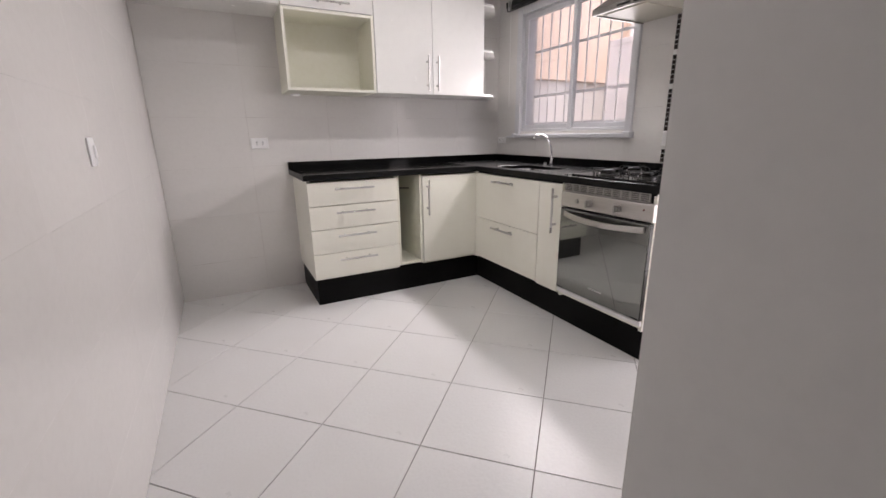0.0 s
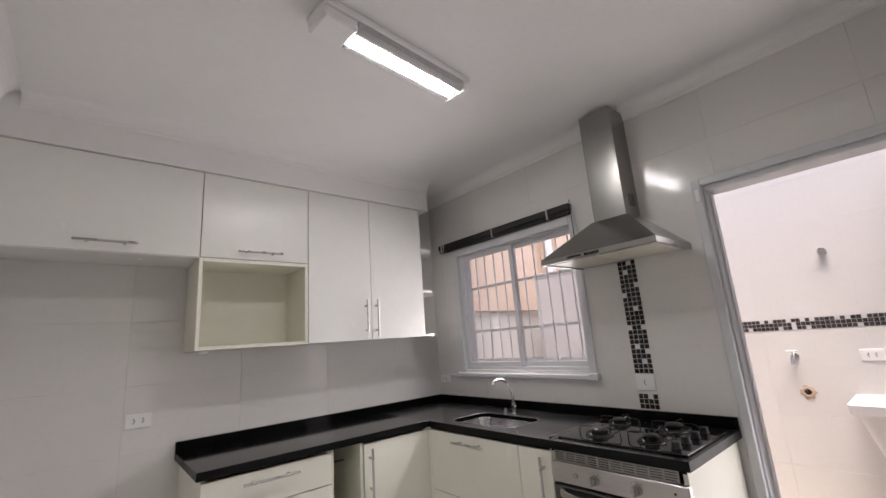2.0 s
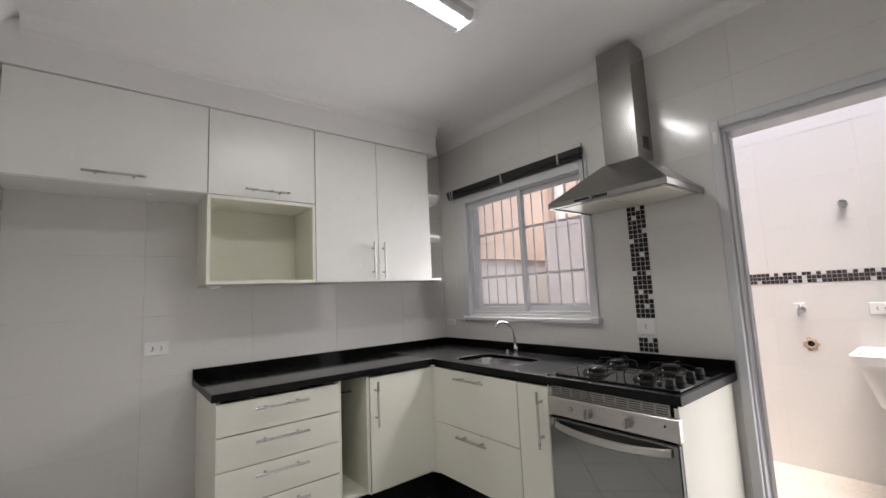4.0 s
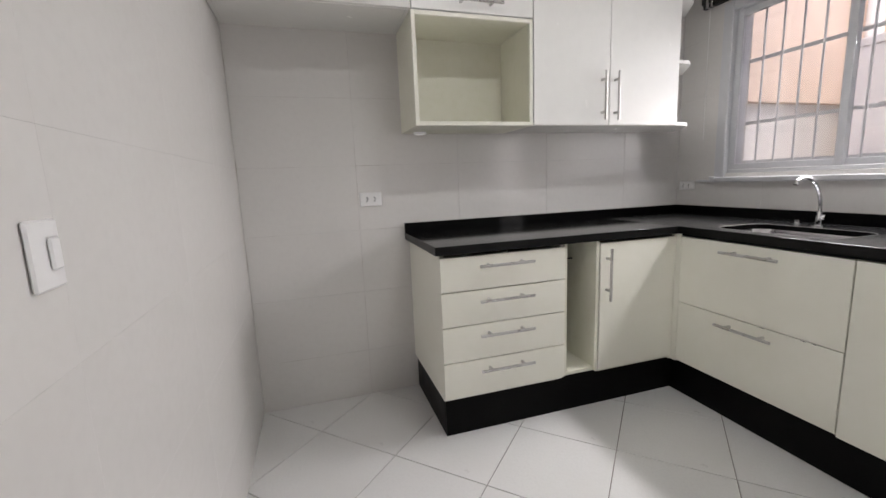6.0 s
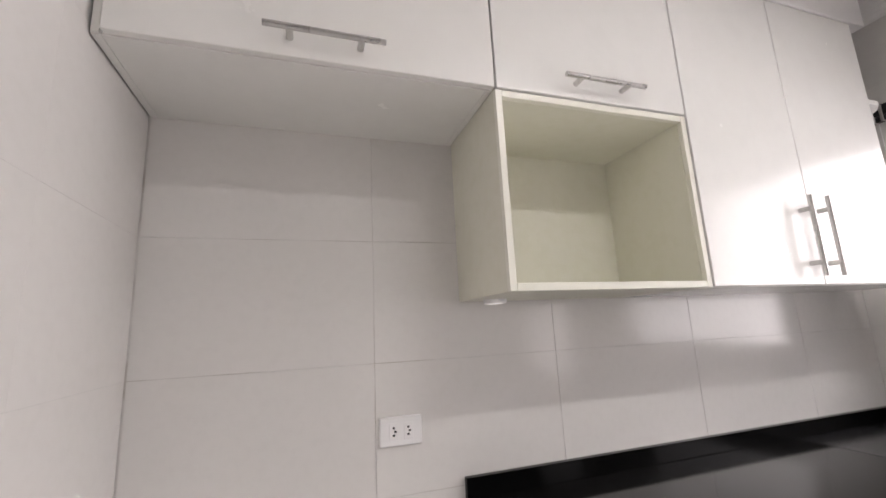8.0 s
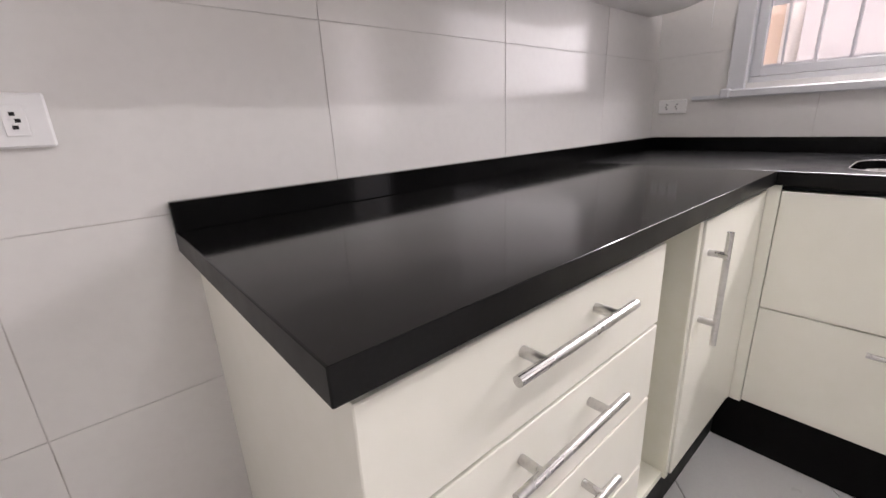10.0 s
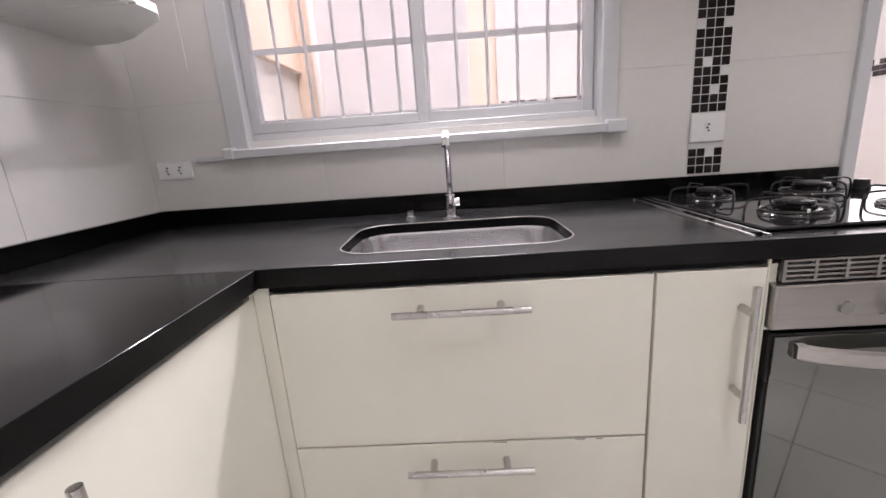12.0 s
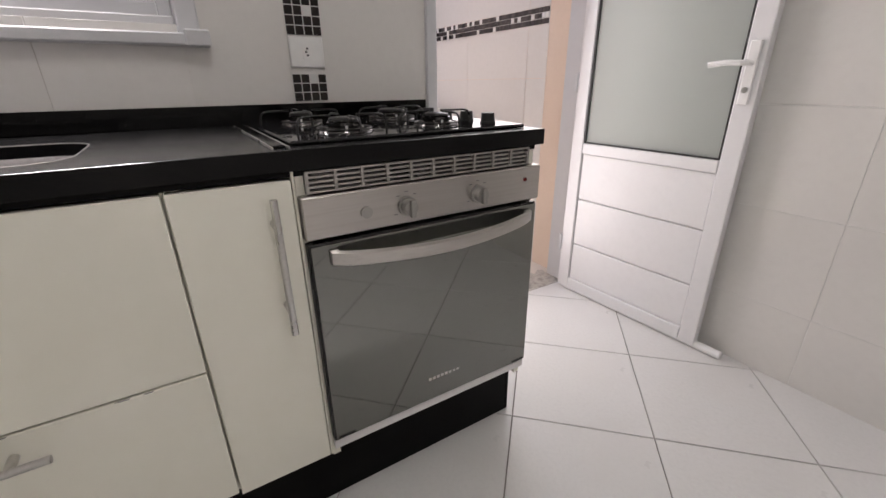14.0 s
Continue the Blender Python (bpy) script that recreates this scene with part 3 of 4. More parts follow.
# ---- oven ----
oven = thing("built_in_oven", (1.75, 1.587, 0.23), "built-in stainless steel oven with mirrored glass door", "oven")
part("body", box(B(), FX + 0.02, 2.25, 1.325, 1.855, 0.232, 0.85), BLACK, oven)
ge = part("vent_grille", box(B(), FX + 0.006, FX + 0.012, 1.326, 1.866, 0.818, 0.8595), BLACK, oven)
bm = B()
for k in range(5):
    box(bm, FX - 0.001, FX + 0.006, 1.326, 1.866, 0.8185 + 0.0092 * k, 0.8225 + 0.0092 * k)
for k in range(11):
    y = 1.328 + 0.0535 * k
    box(bm, FX - 0.002, FX + 0.006, y - 0.003, y + 0.003, 0.8183, 0.8594)
part("louvre", bm, GRILLE, ge)
panel = part("control_panel", box(B(), FX - 0.012, FX + 0.019, 1.293, 1.881, 0.73, 0.815, 0.003), PANELSTEEL, oven)
PX = FX - 0.012
part("button", rod(B(), (PX, 1.759, 0.77), (PX - 0.006, 1.759, 0.77), 0.012, 16), KNOB, panel, smooth=True)
for y in (1.669, 1.487):
    bm = rod(B(), (PX, y, 0.769), (PX - 0.008, y, 0.769), 0.021, 20)
    rod(bm, (PX - 0.008, y, 0.769), (PX - 0.024, y, 0.769), 0.017, 20, 0.015)
    box(bm, PX - 0.034, PX - 0.02, y - 0.0055, y + 0.0055, 0.75, 0.788, 0.002)
    part("knob", bm, KNOB, panel, "satin grey oven knob", smooth=True)
    for k in range(7):
        a = radians(-30 + 40 * k)
        c = (PX - 0.0006, y + 0.03 * math.cos(a), 0.769 + 0.03 * math.sin(a))
        if k in (0, 2, 3, 4):
            part("dial_mark", box(B(), c[0], PX + 0.001, c[1] - 0.004, c[1] + 0.004, c[2] - 0.001, c[2] + 0.001), PRINT, panel)
part("indicator_lamp", rod(B(), (PX, 1.343, 0.784), (PX - 0.002, 1.343, 0.784), 0.005, 12), LED, panel)
od = part("door", box(B(), FX - 0.01, FX + 0.019, 1.3, 1.879, 0.236, 0.722, 0.002), BLACK, oven)
part("glass", box(B(), FX - 0.014, FX - 0.0105, 1.303, 1.875, 0.24, 0.718, 0.001), OVENGLASS, od, "grey mirrored oven glass")
bm = B()
N = 16
rows = []
for k in range(N + 1):
    u = k / N
    y = 1.325 + 0.515 * u
    x = FX - 0.018 - 0.040 * math.sin(math.pi * u) ** 0.6
    z = 0.692 - 0.012 * math.sin(math.pi * u)
    rows.append([bm.verts.new((x + dx, y, z + dzz)) for dx, dzz in ((0, -0.016), (-0.007, -0.012), (-0.007, 0.012), (0, 0.016))])
for a, b in zip(rows, rows[1:]):
    for k in range(4):
        bm.faces.new((a[k], a[(k + 1) % 4], b[(k + 1) % 4], b[k]))
bm.faces.new(rows[0])
bm.faces.new(rows[-1][::-1])
for y in (1.333, 1.832):
    box(bm, FX - 0.022, FX - 0.012, y - 0.008, y + 0.008, 0.678, 0.706)
part("handle", bm, PANELSTEEL, od, "wide bowed steel handle", smooth=True)
bm = B()
for k in range(8):
    box(bm, FX - 0.0146, FX - 0.0138, 1.537 + 0.012 * k, 1.545 + 0.012 * k, 0.300, 0.308)
part("maker_mark", bm, SATIN, od)
for y in (1.33, 1.85):
    part("hinge_slot", box(B(), FX - 0.0155, FX - 0.0135, y - 0.02, y + 0.02, 0.243, 0.248), BLACK, od)
part("bottom_trim", box(B(), FX - 0.006, FX + 0.01, 1.3, 1.879, 0.208, 0.231, 0.001), PLASTIC, oven)

# chipped edges along the deep drawer fronts
for k, y in enumerate((2.17, 2.205, 2.36)):
    part("edge_chip", prism(B(), [(y, 0.5105), (y + 0.016 + 0.006 * (k % 3), 0.5105), (y + 0.012, 0.5090), (y + 0.003, 0.5092)], FX - 0.0004, FX + 0.001, lambda u, v, w: (w, u, v)), PRINT, sink_unit, "dark chip in the laminate edge")

# ---- cooktop ----
hob = thing("gas_cooktop", (2.03, 1.585, 0.9), "black glass gas cooktop with four burners", "cooktop")
part("glass_plate", box(B(), 1.79, 2.29, 1.3, 1.872, 0.9005, 0.909, 0.003), HOBGLASS, hob)


def turned(bm, x, y, prof, n=28):
    """A body of revolution about the upright axis through x, y."""
    rings = [[bm.verts.new((x + r * math.cos(2 * math.pi * k / n), y + r * math.sin(2 * math.pi * k / n), z)) for k in range(n)] for r, z in prof]
    for a, b in zip(rings, rings[1:]):
        for k in range(n):
            bm.faces.new((a[k], a[(k + 1) % n], b[(k + 1) % n], b[k]))
    bm.faces.new(rings[-1])
    bm.faces.new(rings[0][::-1])
    return bm


def burner(x, y, s):
    p = part("drip_ring", turned(B(), x, y, [(0.064 * s, 0.909), (0.062 * s, 0.912), (0.056 * s, 0.913), (0.046 * s, 0.9105)]), CROWN, hob, smooth=True)
    part("burner_crown", turned(B(), x, y, [(0.046 * s, 0.9105), (0.045 * s, 0.917), (0.041 * s, 0.9185), (0.038 * s, 0.919), (0.0385 * s, 0.928), (0.035 * s, 0.929)]), CROWN, p, smooth=True)
    part("burner_cap", turned(B(), x, y, [(0.033 * s, 0.929), (0.0345 * s, 0.931), (0.034 * s, 0.935), (0.029 * s, 0.938), (0.01 * s, 0.939)]), BLACK, p, smooth=True)
    part("spark_plug", rod(B(), (x - 0.052 * s, y + 0.012, 0.909), (x - 0.052 * s, y + 0.012, 0.923), 0.0025, 8), PLASTIC, p, smooth=True)
    for k in range(4):
        a = radians(90 * k)
        c, sn = math.cos(a), math.sin(a)
        pts = [(x + c * r, y + sn * r, z) for r, z in ((0.103, 0.9092), (0.102, 0.926), (0.099, 0.935), (0.093, 0.9395), (0.084, 0.9415), (0.06, 0.942), (0.03, 0.942))]
        bm = tube(B(), pts, 0.0025, 8)
        part("pan_support", bm, BLACK, p, smooth=True)
    ring = [(x + 0.06 * s * math.cos(radians(15 * k)), y + 0.06 * s * math.sin(radians(15 * k)), 0.915) for k in range(25)]
    part("support_ring", tube(B(), ring, 0.0022, 6, False), BLACK, p, smooth=True)


for x, y, s in ((1.915, 1.725, 1.0), (2.165, 1.755, 0.85), (1.915, 1.485, 0.9), (2.165, 1.49, 1.1)):
    burner(x, y, s)
for x in (1.86, 1.955, 2.06, 2.16):
    bm = rod(B(), (x, 1.365, 0.909), (x, 1.365, 0.914), 0.02, 18)
    rod(bm, (x, 1.365, 0.914), (x, 1.365, 0.935), 0.018, 18, 0.0165)
    part("knob", bm, BLACKPLASTIC, hob, smooth=True)

# ---- wall cabinets ----
UY, UZ0, UZ1 = 3.065, 1.424, 2.402


def carcass(unit, material, xa, xb, za, zb):
    y = UY + 0.019
    part("side_panel", box(B(), xa, xa + 0.016, y, YN, za, zb, 0.001), material, unit)
    part("side_panel", box(B(), xb - 0.016, xb, y, YN, za, zb, 0.001), material, unit)
    part("bottom_panel", box(B(), xa + 0.0163, xb - 0.0163, y, YN, za, za + 0.016, 0.001), material, unit)
    part("top_panel", box(B(), xa + 0.0163, xb - 0.0163, y, YN, zb - 0.016, zb), material, unit)
    part("back_panel", box(B(), xa + 0.0163, xb - 0.0163, YN - 0.008, YN, za + 0.0163, zb - 0.0163), material, unit)


unit = thing("lift_door_wall_cabinet", (0.07, 3.24, 1.914), "wide white wall cabinet with a lift-up door", "wall cabinet", "wall cabinets")
carcass(unit, LAMINATE_UP, XW + 0.004, 0.475, 1.914, UZ1)
d = part("door", box(B(), -0.314, 0.474, UY, UY + 0.018, 1.916, 2.398, 0.0015), LAMINATE_UP, unit)
bar_handle((-0.04, UY, 1.958), (0.205, UY, 1.958), (0, -1, 0), d)
part("filler", box(B(), XW + 0.004, -0.32, UY + 0.015, UY + 0.0185, 1.916, 2.398, 0.001), LAMINATE_UP, unit)

unit = thing("niche_wall_cabinet", (0.775, 3.24, UZ0), "white wall cabinet with lift-up door and open niche", "wall cabinet", "wall cabinets")
carcass(unit, CARCASS, 0.477, 1.071, UZ0, UZ1)
part("shelf", box(B(), 0.4935, 1.0545, UY + 0.02, YN - 0.0085, 1.896, 1.912), CARCASS, unit)
bm = B()
box(bm, 0.476, 0.493, UY + 0.004, UY + 0.0185, UZ0, 1.913, 0.001)
box(bm, 1.055, 1.072, UY + 0.004, UY + 0.0185, UZ0, 1.913, 0.001)
box(bm, 0.4935, 1.0545, UY + 0.004, UY + 0.0185, UZ0, UZ0 + 0.018, 0.001)
box(bm, 0.4935, 1.0545, UY + 0.004, UY + 0.0185, 1.895, 1.913, 0.001)
part("edge_band", bm, LAMINATE, unit)
d = part("door", box(B(), 0.479, 1.070, UY, UY + 0.018, 1.917, 2.398, 0.0015), LAMINATE_UP, unit)
bar_handle((0.657, UY, 1.958), (0.903, UY, 1.958), (0, -1, 0), d)
sp = part("spot_light", rod(B(), (0.56, 3.33, UZ0), (0.56, 3.33, UZ0 - 0.011), 0.034, 24, 0.031), PLASTIC, unit, "small round white under-cabinet spotlight", smooth=True)
part("lens", rod(B(), (0.56, 3.33, UZ0 - 0.011), (0.56, 3.33, UZ0 - 0.0125), 0.022, 20), SPOT, sp)

unit = thing("double_door_wall_cabinet", (1.52, 3.24, UZ0), "tall white wall cabinet with two doors", "wall cabinet", "wall cabinets")
carcass(unit, LAMINATE_UP, 1.073, 1.965, UZ0, UZ1)
d = part("door", box(B(), 1.075, 1.514, UY, UY + 0.018, UZ0 + 0.002, 2.398, 0.0015), LAMINATE_UP, unit)
bar_handle((1.468, UY, 1.448), (1.468, UY, 1.69), (0, -1, 0), d, 0.04)
d = part("door", box(B(), 1.517, 1.966, UY, UY + 0.018, UZ0 + 0.002, 2.398, 0.0015), LAMINATE_UP, unit)
bar_handle((1.548, UY, 1.448), (1.548, UY, 1.69), (0, -1, 0), d, 0.04)

unit = thing("corner_shelf_unit", (2.05, 3.24, UZ0), "white open corner shelves at the end of the wall cabinets", "shelf", "wall cabinets")
for z in (UZ0, 1.752, 2.075):
    poly = [(1.967, UY + 0.004), (2.03, UY + 0.004), (2.075, UY + 0.032), (2.195, UY + 0.19), (2.225, UY + 0.26), (2.225, YN - 0.001), (1.967, YN - 0.001)]
    part("shelf", prism(B(), poly, z, z + 0.018), LAMINATE_UP, unit)
part("back_board", box(B(), 1.967, 2.2, YN - 0.009, YN - 0.0015, UZ0 + 0.0185, 1.7515), LAMINATE_UP, unit)

# ---- cooker hood ----
hood = thing("cooker_hood", (2.15, 1.637, 1.74), "brushed stainless steel chimney cooker hood", "cooker hood")
part("chimney", box(B(), 2.175, XE - 0.001, 1.545, 1.73, 1.965, 2.605, 0.002), STEEL, hood)
bm = B()
for k in range(5):
    box(bm, 2.24, 2.30, 1.5425, 1.5445, 2.03 + 0.014 * k, 2.038 + 0.014 * k)
part("vent_slots", bm, BLACKPLASTIC, hood)
HX, HA, HB = 1.933, 1.324, 1.945
bm = B()
lo = [bm.verts.new(p) for p in ((HX, HA, 1.775), (XE - 0.001, HA, 1.775), (XE - 0.001, HB, 1.775), (HX, HB, 1.775))]
hi = [bm.verts.new(p) for p in ((2.165, 1.535, 1.968), (XE - 0.001, 1.535, 1.968), (XE - 0.001, 1.74, 1.968), (2.165, 1.74, 1.968))]
for k in range(4):
    bm.faces.new((lo[k], lo[(k + 1) % 4], hi[(k + 1) % 4], hi[k]))
bm.faces.new(hi)
part("canopy", bm, STEEL, hood)
bm = B()
for q in ((HX, HX + 0.012, HA, HB), (HX + 0.0125, XE - 0.001, HA, HA + 0.012), (HX + 0.0125, XE - 0.001, HB - 0.012, HB)):
    box(bm, q[0], q[1], q[2], q[3], 1.745, 1.7745, 0.001)
part("lip", bm, STEEL, hood)
part("underside", box(B(), HX + 0.013, XE - 0.002, HA + 0.013, HB - 0.013, 1.752, 1.758), FILTER, hood, "cream underside panel")
for y in (HA + 0.17, HB - 0.17):
    part("filter", box(B(), HX + 0.05, XE - 0.06, y - 0.13, y + 0.13, 1.747, 1.7515, 0.001), FILTER, hood)
bm = B()
box(bm, HX - 0.0015, HX, 1.6, 1.68, 1.752, 1.766)
part("control_strip", bm, BLACK, hood)
part("vent_mark", box(B(), HX - 0.0015, HX, 1.70, 1.78, 1.755, 1.765), BLACK, hood)

# ---- ceiling lamp ----
lamp = thing("ceiling_lamp", (0.98, 1.86, ZC), "white fluorescent ceiling fitting with a lit tube", "ceiling lamp")
part("housing", box(B(), 0.60, 1.375, 1.79, 1.945, ZC - 0.03, ZC, 0.006), PLASTIC, lamp)
for xa, xb in ((0.60, 0.74), (1.335, 1.375)):
    part("end_cap", box(B(), xa, xb, 1.80, 1.935, ZC - 0.075, ZC - 0.0305, 0.008), PLASTIC, lamp)
part("tube", rod(B(), (0.742, 1.8675, ZC - 0.052), (1.32, 1.8675, ZC - 0.052), 0.014, 16), TUBE, lamp, "lit fluorescent tube", smooth=True)
part("lamp_holder", rod(B(), (1.32, 1.8675, ZC - 0.052), (1.3345, 1.8675, ZC - 0.052), 0.017, 14), PLASTIC, lamp)
for side in (-1, 1):
    lay = [(0.02, ZC - 0.0305), (0.026, ZC - 0.052), (0.034, ZC - 0.06), (0.034, ZC - 0.07), (0.05, ZC - 0.074), (0.066, ZC - 0.06), (0.068, ZC - 0.0305)]
    part("reflector", prism(B(), [(1.8675 + side * u, v) for u, v in lay], 0.742, 1.333, lambda u, v, w: (w, u, v)), REFLECTOR, lamp)
lamp.rotation_euler = (0, 0, radians(5))


# ---- sockets and switches ----
def plate(name, label, cat, ya, yb, za, zb, wall, sockets, upright=False, deep=0.009):
    """A wall plate on the north (n), east (e), west (w) or laundry (l) wall; sockets lie along it."""
    def put(bm, a, b, c, d, o0, o1, bevel=0.0):
        if wall == "n":
            return box(bm, a, b, YN - o1, YN - o0, c, d, bevel)
        if wall == "w":
            return box(bm, XW + o0, XW + o1, a, b, c, d, bevel)
        x = XE if wall == "e" else LX
        return box(bm, x - o1, x - o0, a, b, c, d, bevel)
    mid = {"n": ((ya + yb) / 2, YN, za), "w": (XW, (ya + yb) / 2, za), "e": (XE, (ya + yb) / 2, za), "l": (LX, (ya + yb) / 2, za)}[wall]
    p = thing(name, mid, label, cat)
    part("cover", put(B(), ya, yb, za, zb, 0.0005, deep, 0.003), PLASTIC, p)
    zc = (za + zb) / 2
    for c in sockets:
        if upright:
            part("rocker", put(B(), c - 0.012, c + 0.012, zc - 0.022, zc + 0.022, deep, deep + 0.005, 0.003), PLASTIC, p)
            continue
        s = part("socket", put(B(), c - 0.013, c + 0.013, zc - 0.021, zc + 0.021, 0.009, 0.0105, 0.001), PLASTIC, p)
        for dy in (-0.009, 0, 0.009):
            o = 0.003 if dy == 0 else -0.001
            part("pin_hole", put(B(), c - 0.003 + o, c + 0.003 + o, zc + dy - 0.0025, zc + dy + 0.0025, 0.0105, 0.0112), BLACK, s)
    return p


plate("wall_socket", "white double power socket on the tiled wall", "socket", 0.235, 0.349, 1.054, 1.128, "n", (0.273, 0.312))
plate("wall_socket", "white power socket in the corner beside the window", "socket", 3.262, 3.374, 1.05, 1.106, "e", (3.3, 3.34))
plate("wall_socket", "white power socket set in the mosaic strip", "socket", 1.622, 1.721, 1.052, 1.136, "e", (1.672,))
plate("light_switch", "white light switch on the side wall", "switch", 1.808, 1.876, 1.05, 1.142, "w", (1.855,), True, 0.007)
plate("wall_socket", "white double power socket in the laundry", "socket", 0.875, 0.99, 1.06, 1.135, "l", (0.915, 0.952))

# ---- laundry yard ----
structure("yard_floor", box(B(), 2.525, LX + 0.2, 0.15, NY1 + 0.2, -0.14, LZ), CONCRETE, "pale worn screed yard floor", "floor")
bm = B()
bmesh.ops.create_grid(bm, x_segments=14, y_segments=90, size=0.5, matrix=Matrix.Diagonal((0.17, DOOR[1] - DOOR[0], 1, 1)))
for v in bm.verts:
    wob = noise.noise(Vector((v.co.x * 30, v.co.y * 30, 0)))
    v.co.z = 0.012 * wob + 0.006 * noise.noise(Vector((v.co.x * 90, v.co.y * 90, 3))) - 0.012
    v.co.x += 2.46 + (0.02 * noise.noise(Vector((5, v.co.y * 22, 0))) if v.co.x > 0.05 else 0)
    v.co.y += (DOOR[0] + DOOR[1]) / 2
structure("threshold", bm, MORTAR, "rough broken mortar threshold at the yard door", "threshold")
wall_yard = structure("wall_yard_east", box(B(), LX + BACK, LX + 0.2, -0.3, 2.12, LZ - 0.1, 2.78), PALE_GROUT, "white tiled yard wall with mosaic band", "wall")
structure("wall_yard_back", box(B(), LX + 0.02, LX + 0.2, 2.12, NY1 + 0.2, LZ - 0.1, 2.78), BEIGE, "beige rendered yard wall", "wall")
wall_ys = structure("wall_yard_south", box(B(), 2.50, LX + BACK, 0.15, 0.3484, LZ - 0.1, 2.78), BEIGE, "beige rendered yard wall with white tiles", "wall")
structure("wall_yard_north", box(B(), 2.50, LX + 0.02, NY1 + 0.04, NY1 + 0.2, LZ - 0.1, 1.63), PAINT, "white lower yard wall", "wall")
structure("wall_yard_north_upper", box(B(), 2.50, LX + 0.02, NY1, NY1 + 0.2, 1.632, 2.78, 0.004), BEIGE, "beige rendered upper yard wall with a ledge", "wall")
locker = thing("metal_locker", (3.68, 2.73, LZ), "pale grey tall sheet metal cabinet in the yard", "cabinet")
part("body", box(B(), 3.42, 3.93, 2.325, 3.13, LZ + 0.06, 1.96, 0.008, 2), GREYPANEL, locker)
for y in (2.38, 3.07):
    for x in (3.46, 3.88):
        part("foot", box(B(), x - 0.02, x + 0.02, y - 0.02, y + 0.02, LZ, LZ + 0.0595), GREYPANEL, locker)
part("door_seam", box(B(), 3.4175, 3.4195, 2.36, 3.1, 1.905, 1.909), PRINT, locker)
pipe = thing("downpipe", (3.92, 3.27, LZ), "white plastic downpipe on the yard wall", "pipe")
part("shaft", rod(B(), (3.925, 3.27, LZ), (3.925, 3.27, 2.75), 0.05, 20), PLASTIC, pipe, smooth=True)

tank = thing("laundry_sink", (3.72, 0.78, LZ), "white plastic laundry tub on a pedestal", "laundry sink")
bm = B()
TX0, TX1, TY0, TY1 = 3.46, 3.955, 0.5, 1.06
rings = []
for z, ins, r in ((0.85, 0, 0.05), (0.85, 0.03, 0.04), (0.80, 0.04, 0.04), (0.58, 0.1, 0.06), (0.58, 0.1, 0.06)):
    rings.append([bm.verts.new((x, y, z)) for x, y in rounded(TX0 + ins, TX1 - ins, TY0 + ins, TY1 - ins, r, 4)])
out = []
for z, ins, r in ((0.85, 0, 0.05), (0.80, 0.004, 0.05), (0.78, 0.03, 0.05), (0.55, 0.09, 0.07), (0.52, 0.15, 0.06)):
    out.append([bm.verts.new((x, y, z)) for x, y in rounded(TX0 + ins, TX1 - ins, TY0 + ins, TY1 - ins, r, 4)])
for rows_ in (rings[:4], out):
    for a, b in zip(rows_, rows_[1:]):
        for k in range(len(a)):
            bm.faces.new((a[k], a[(k + 1) % len(a)], b[(k + 1) % len(a)], b[k]))
bm.faces.new(rings[3])
bm.faces.new(out[-1])
bmesh.ops.remove_doubles(bm, verts=bm.verts, dist=0.0005)
part("tub", bm, PLASTIC, tank, smooth=True)
part("pedestal", rod(B(), (3.74, 0.78, LZ), (3.74, 0.78, 0.525), 0.12, 24, 0.15), PLASTIC, tank, smooth=True)

bib = thing("wall_tap", (LX, 1.332, 1.08), "small chrome wall tap", "tap")
bm = rod(B(), (LX, 1.332, 1.09), (LX - 0.006, 1.332, 1.09), 0.026, 16)
rod(bm, (LX - 0.006, 1.332, 1.09), (LX - 0.085, 1.332, 1.09), 0.012, 12)
tube(bm, [(LX - 0.07, 1.332, 1.09), (LX - 0.1, 1.332, 1.083), (LX - 0.115, 1.332, 1.05)], 0.011, 10)
part("body", bm, CHROME, bib, smooth=True)
bm = rod(B(), (LX - 0.05, 1.332, 1.1), (LX - 0.05, 1.332, 1.13), 0.009, 10)
rod(bm, (LX - 0.05, 1.302, 1.133), (LX - 0.05, 1.362, 1.133), 0.008, 10)
part("handle", bm, CHROME, bib, smooth=True)
stub = thing("pipe_outlet", (LX, 1.305, 0.85), "open pipe outlet with a rusty stain", "pipe")
part("ring", tube(B(), [(LX - 0.004, 1.305 + 0.027 * math.cos(radians(20 * k)), 0.85 + 0.027 * math.sin(radians(20 * k))) for k in range(19)], 0.008, 6, False), RUST, stub, smooth=True)
part("stain", prism(B(), [(1.305 + 0.042 * math.cos(radians(20 * k)) * (1 + 0.25 * math.sin(k * 2.3)), 0.846 + 0.046 * math.sin(radians(20 * k)) * (1 + 0.2 * math.cos(k * 1.7))) for k in range(18)], LX - 0.0015, LX - 0.0002, lambda u, v, w: (w, u, v)), RUST, stub, "brown rust stain")
part("bore", rod(B(), (LX - 0.0016, 1.305, 0.85), (LX - 0.004, 1.305, 0.85), 0.02, 16), BLACK, stub)
stub = thing("pipe_stub", (LX, 1.036, 1.8), "short grey pipe stub in the tiled wall", "pipe")
part("sleeve", rod(B(), (LX, 1.036, 1.8), (LX - 0.05, 1.036, 1.8), 0.022, 16), SATIN, stub, smooth=True)
part("cap", rod(B(), (LX - 0.05, 1.036, 1.8), (LX - 0.056, 1.036, 1.8), 0.026, 16), SATIN, stub, smooth=True)


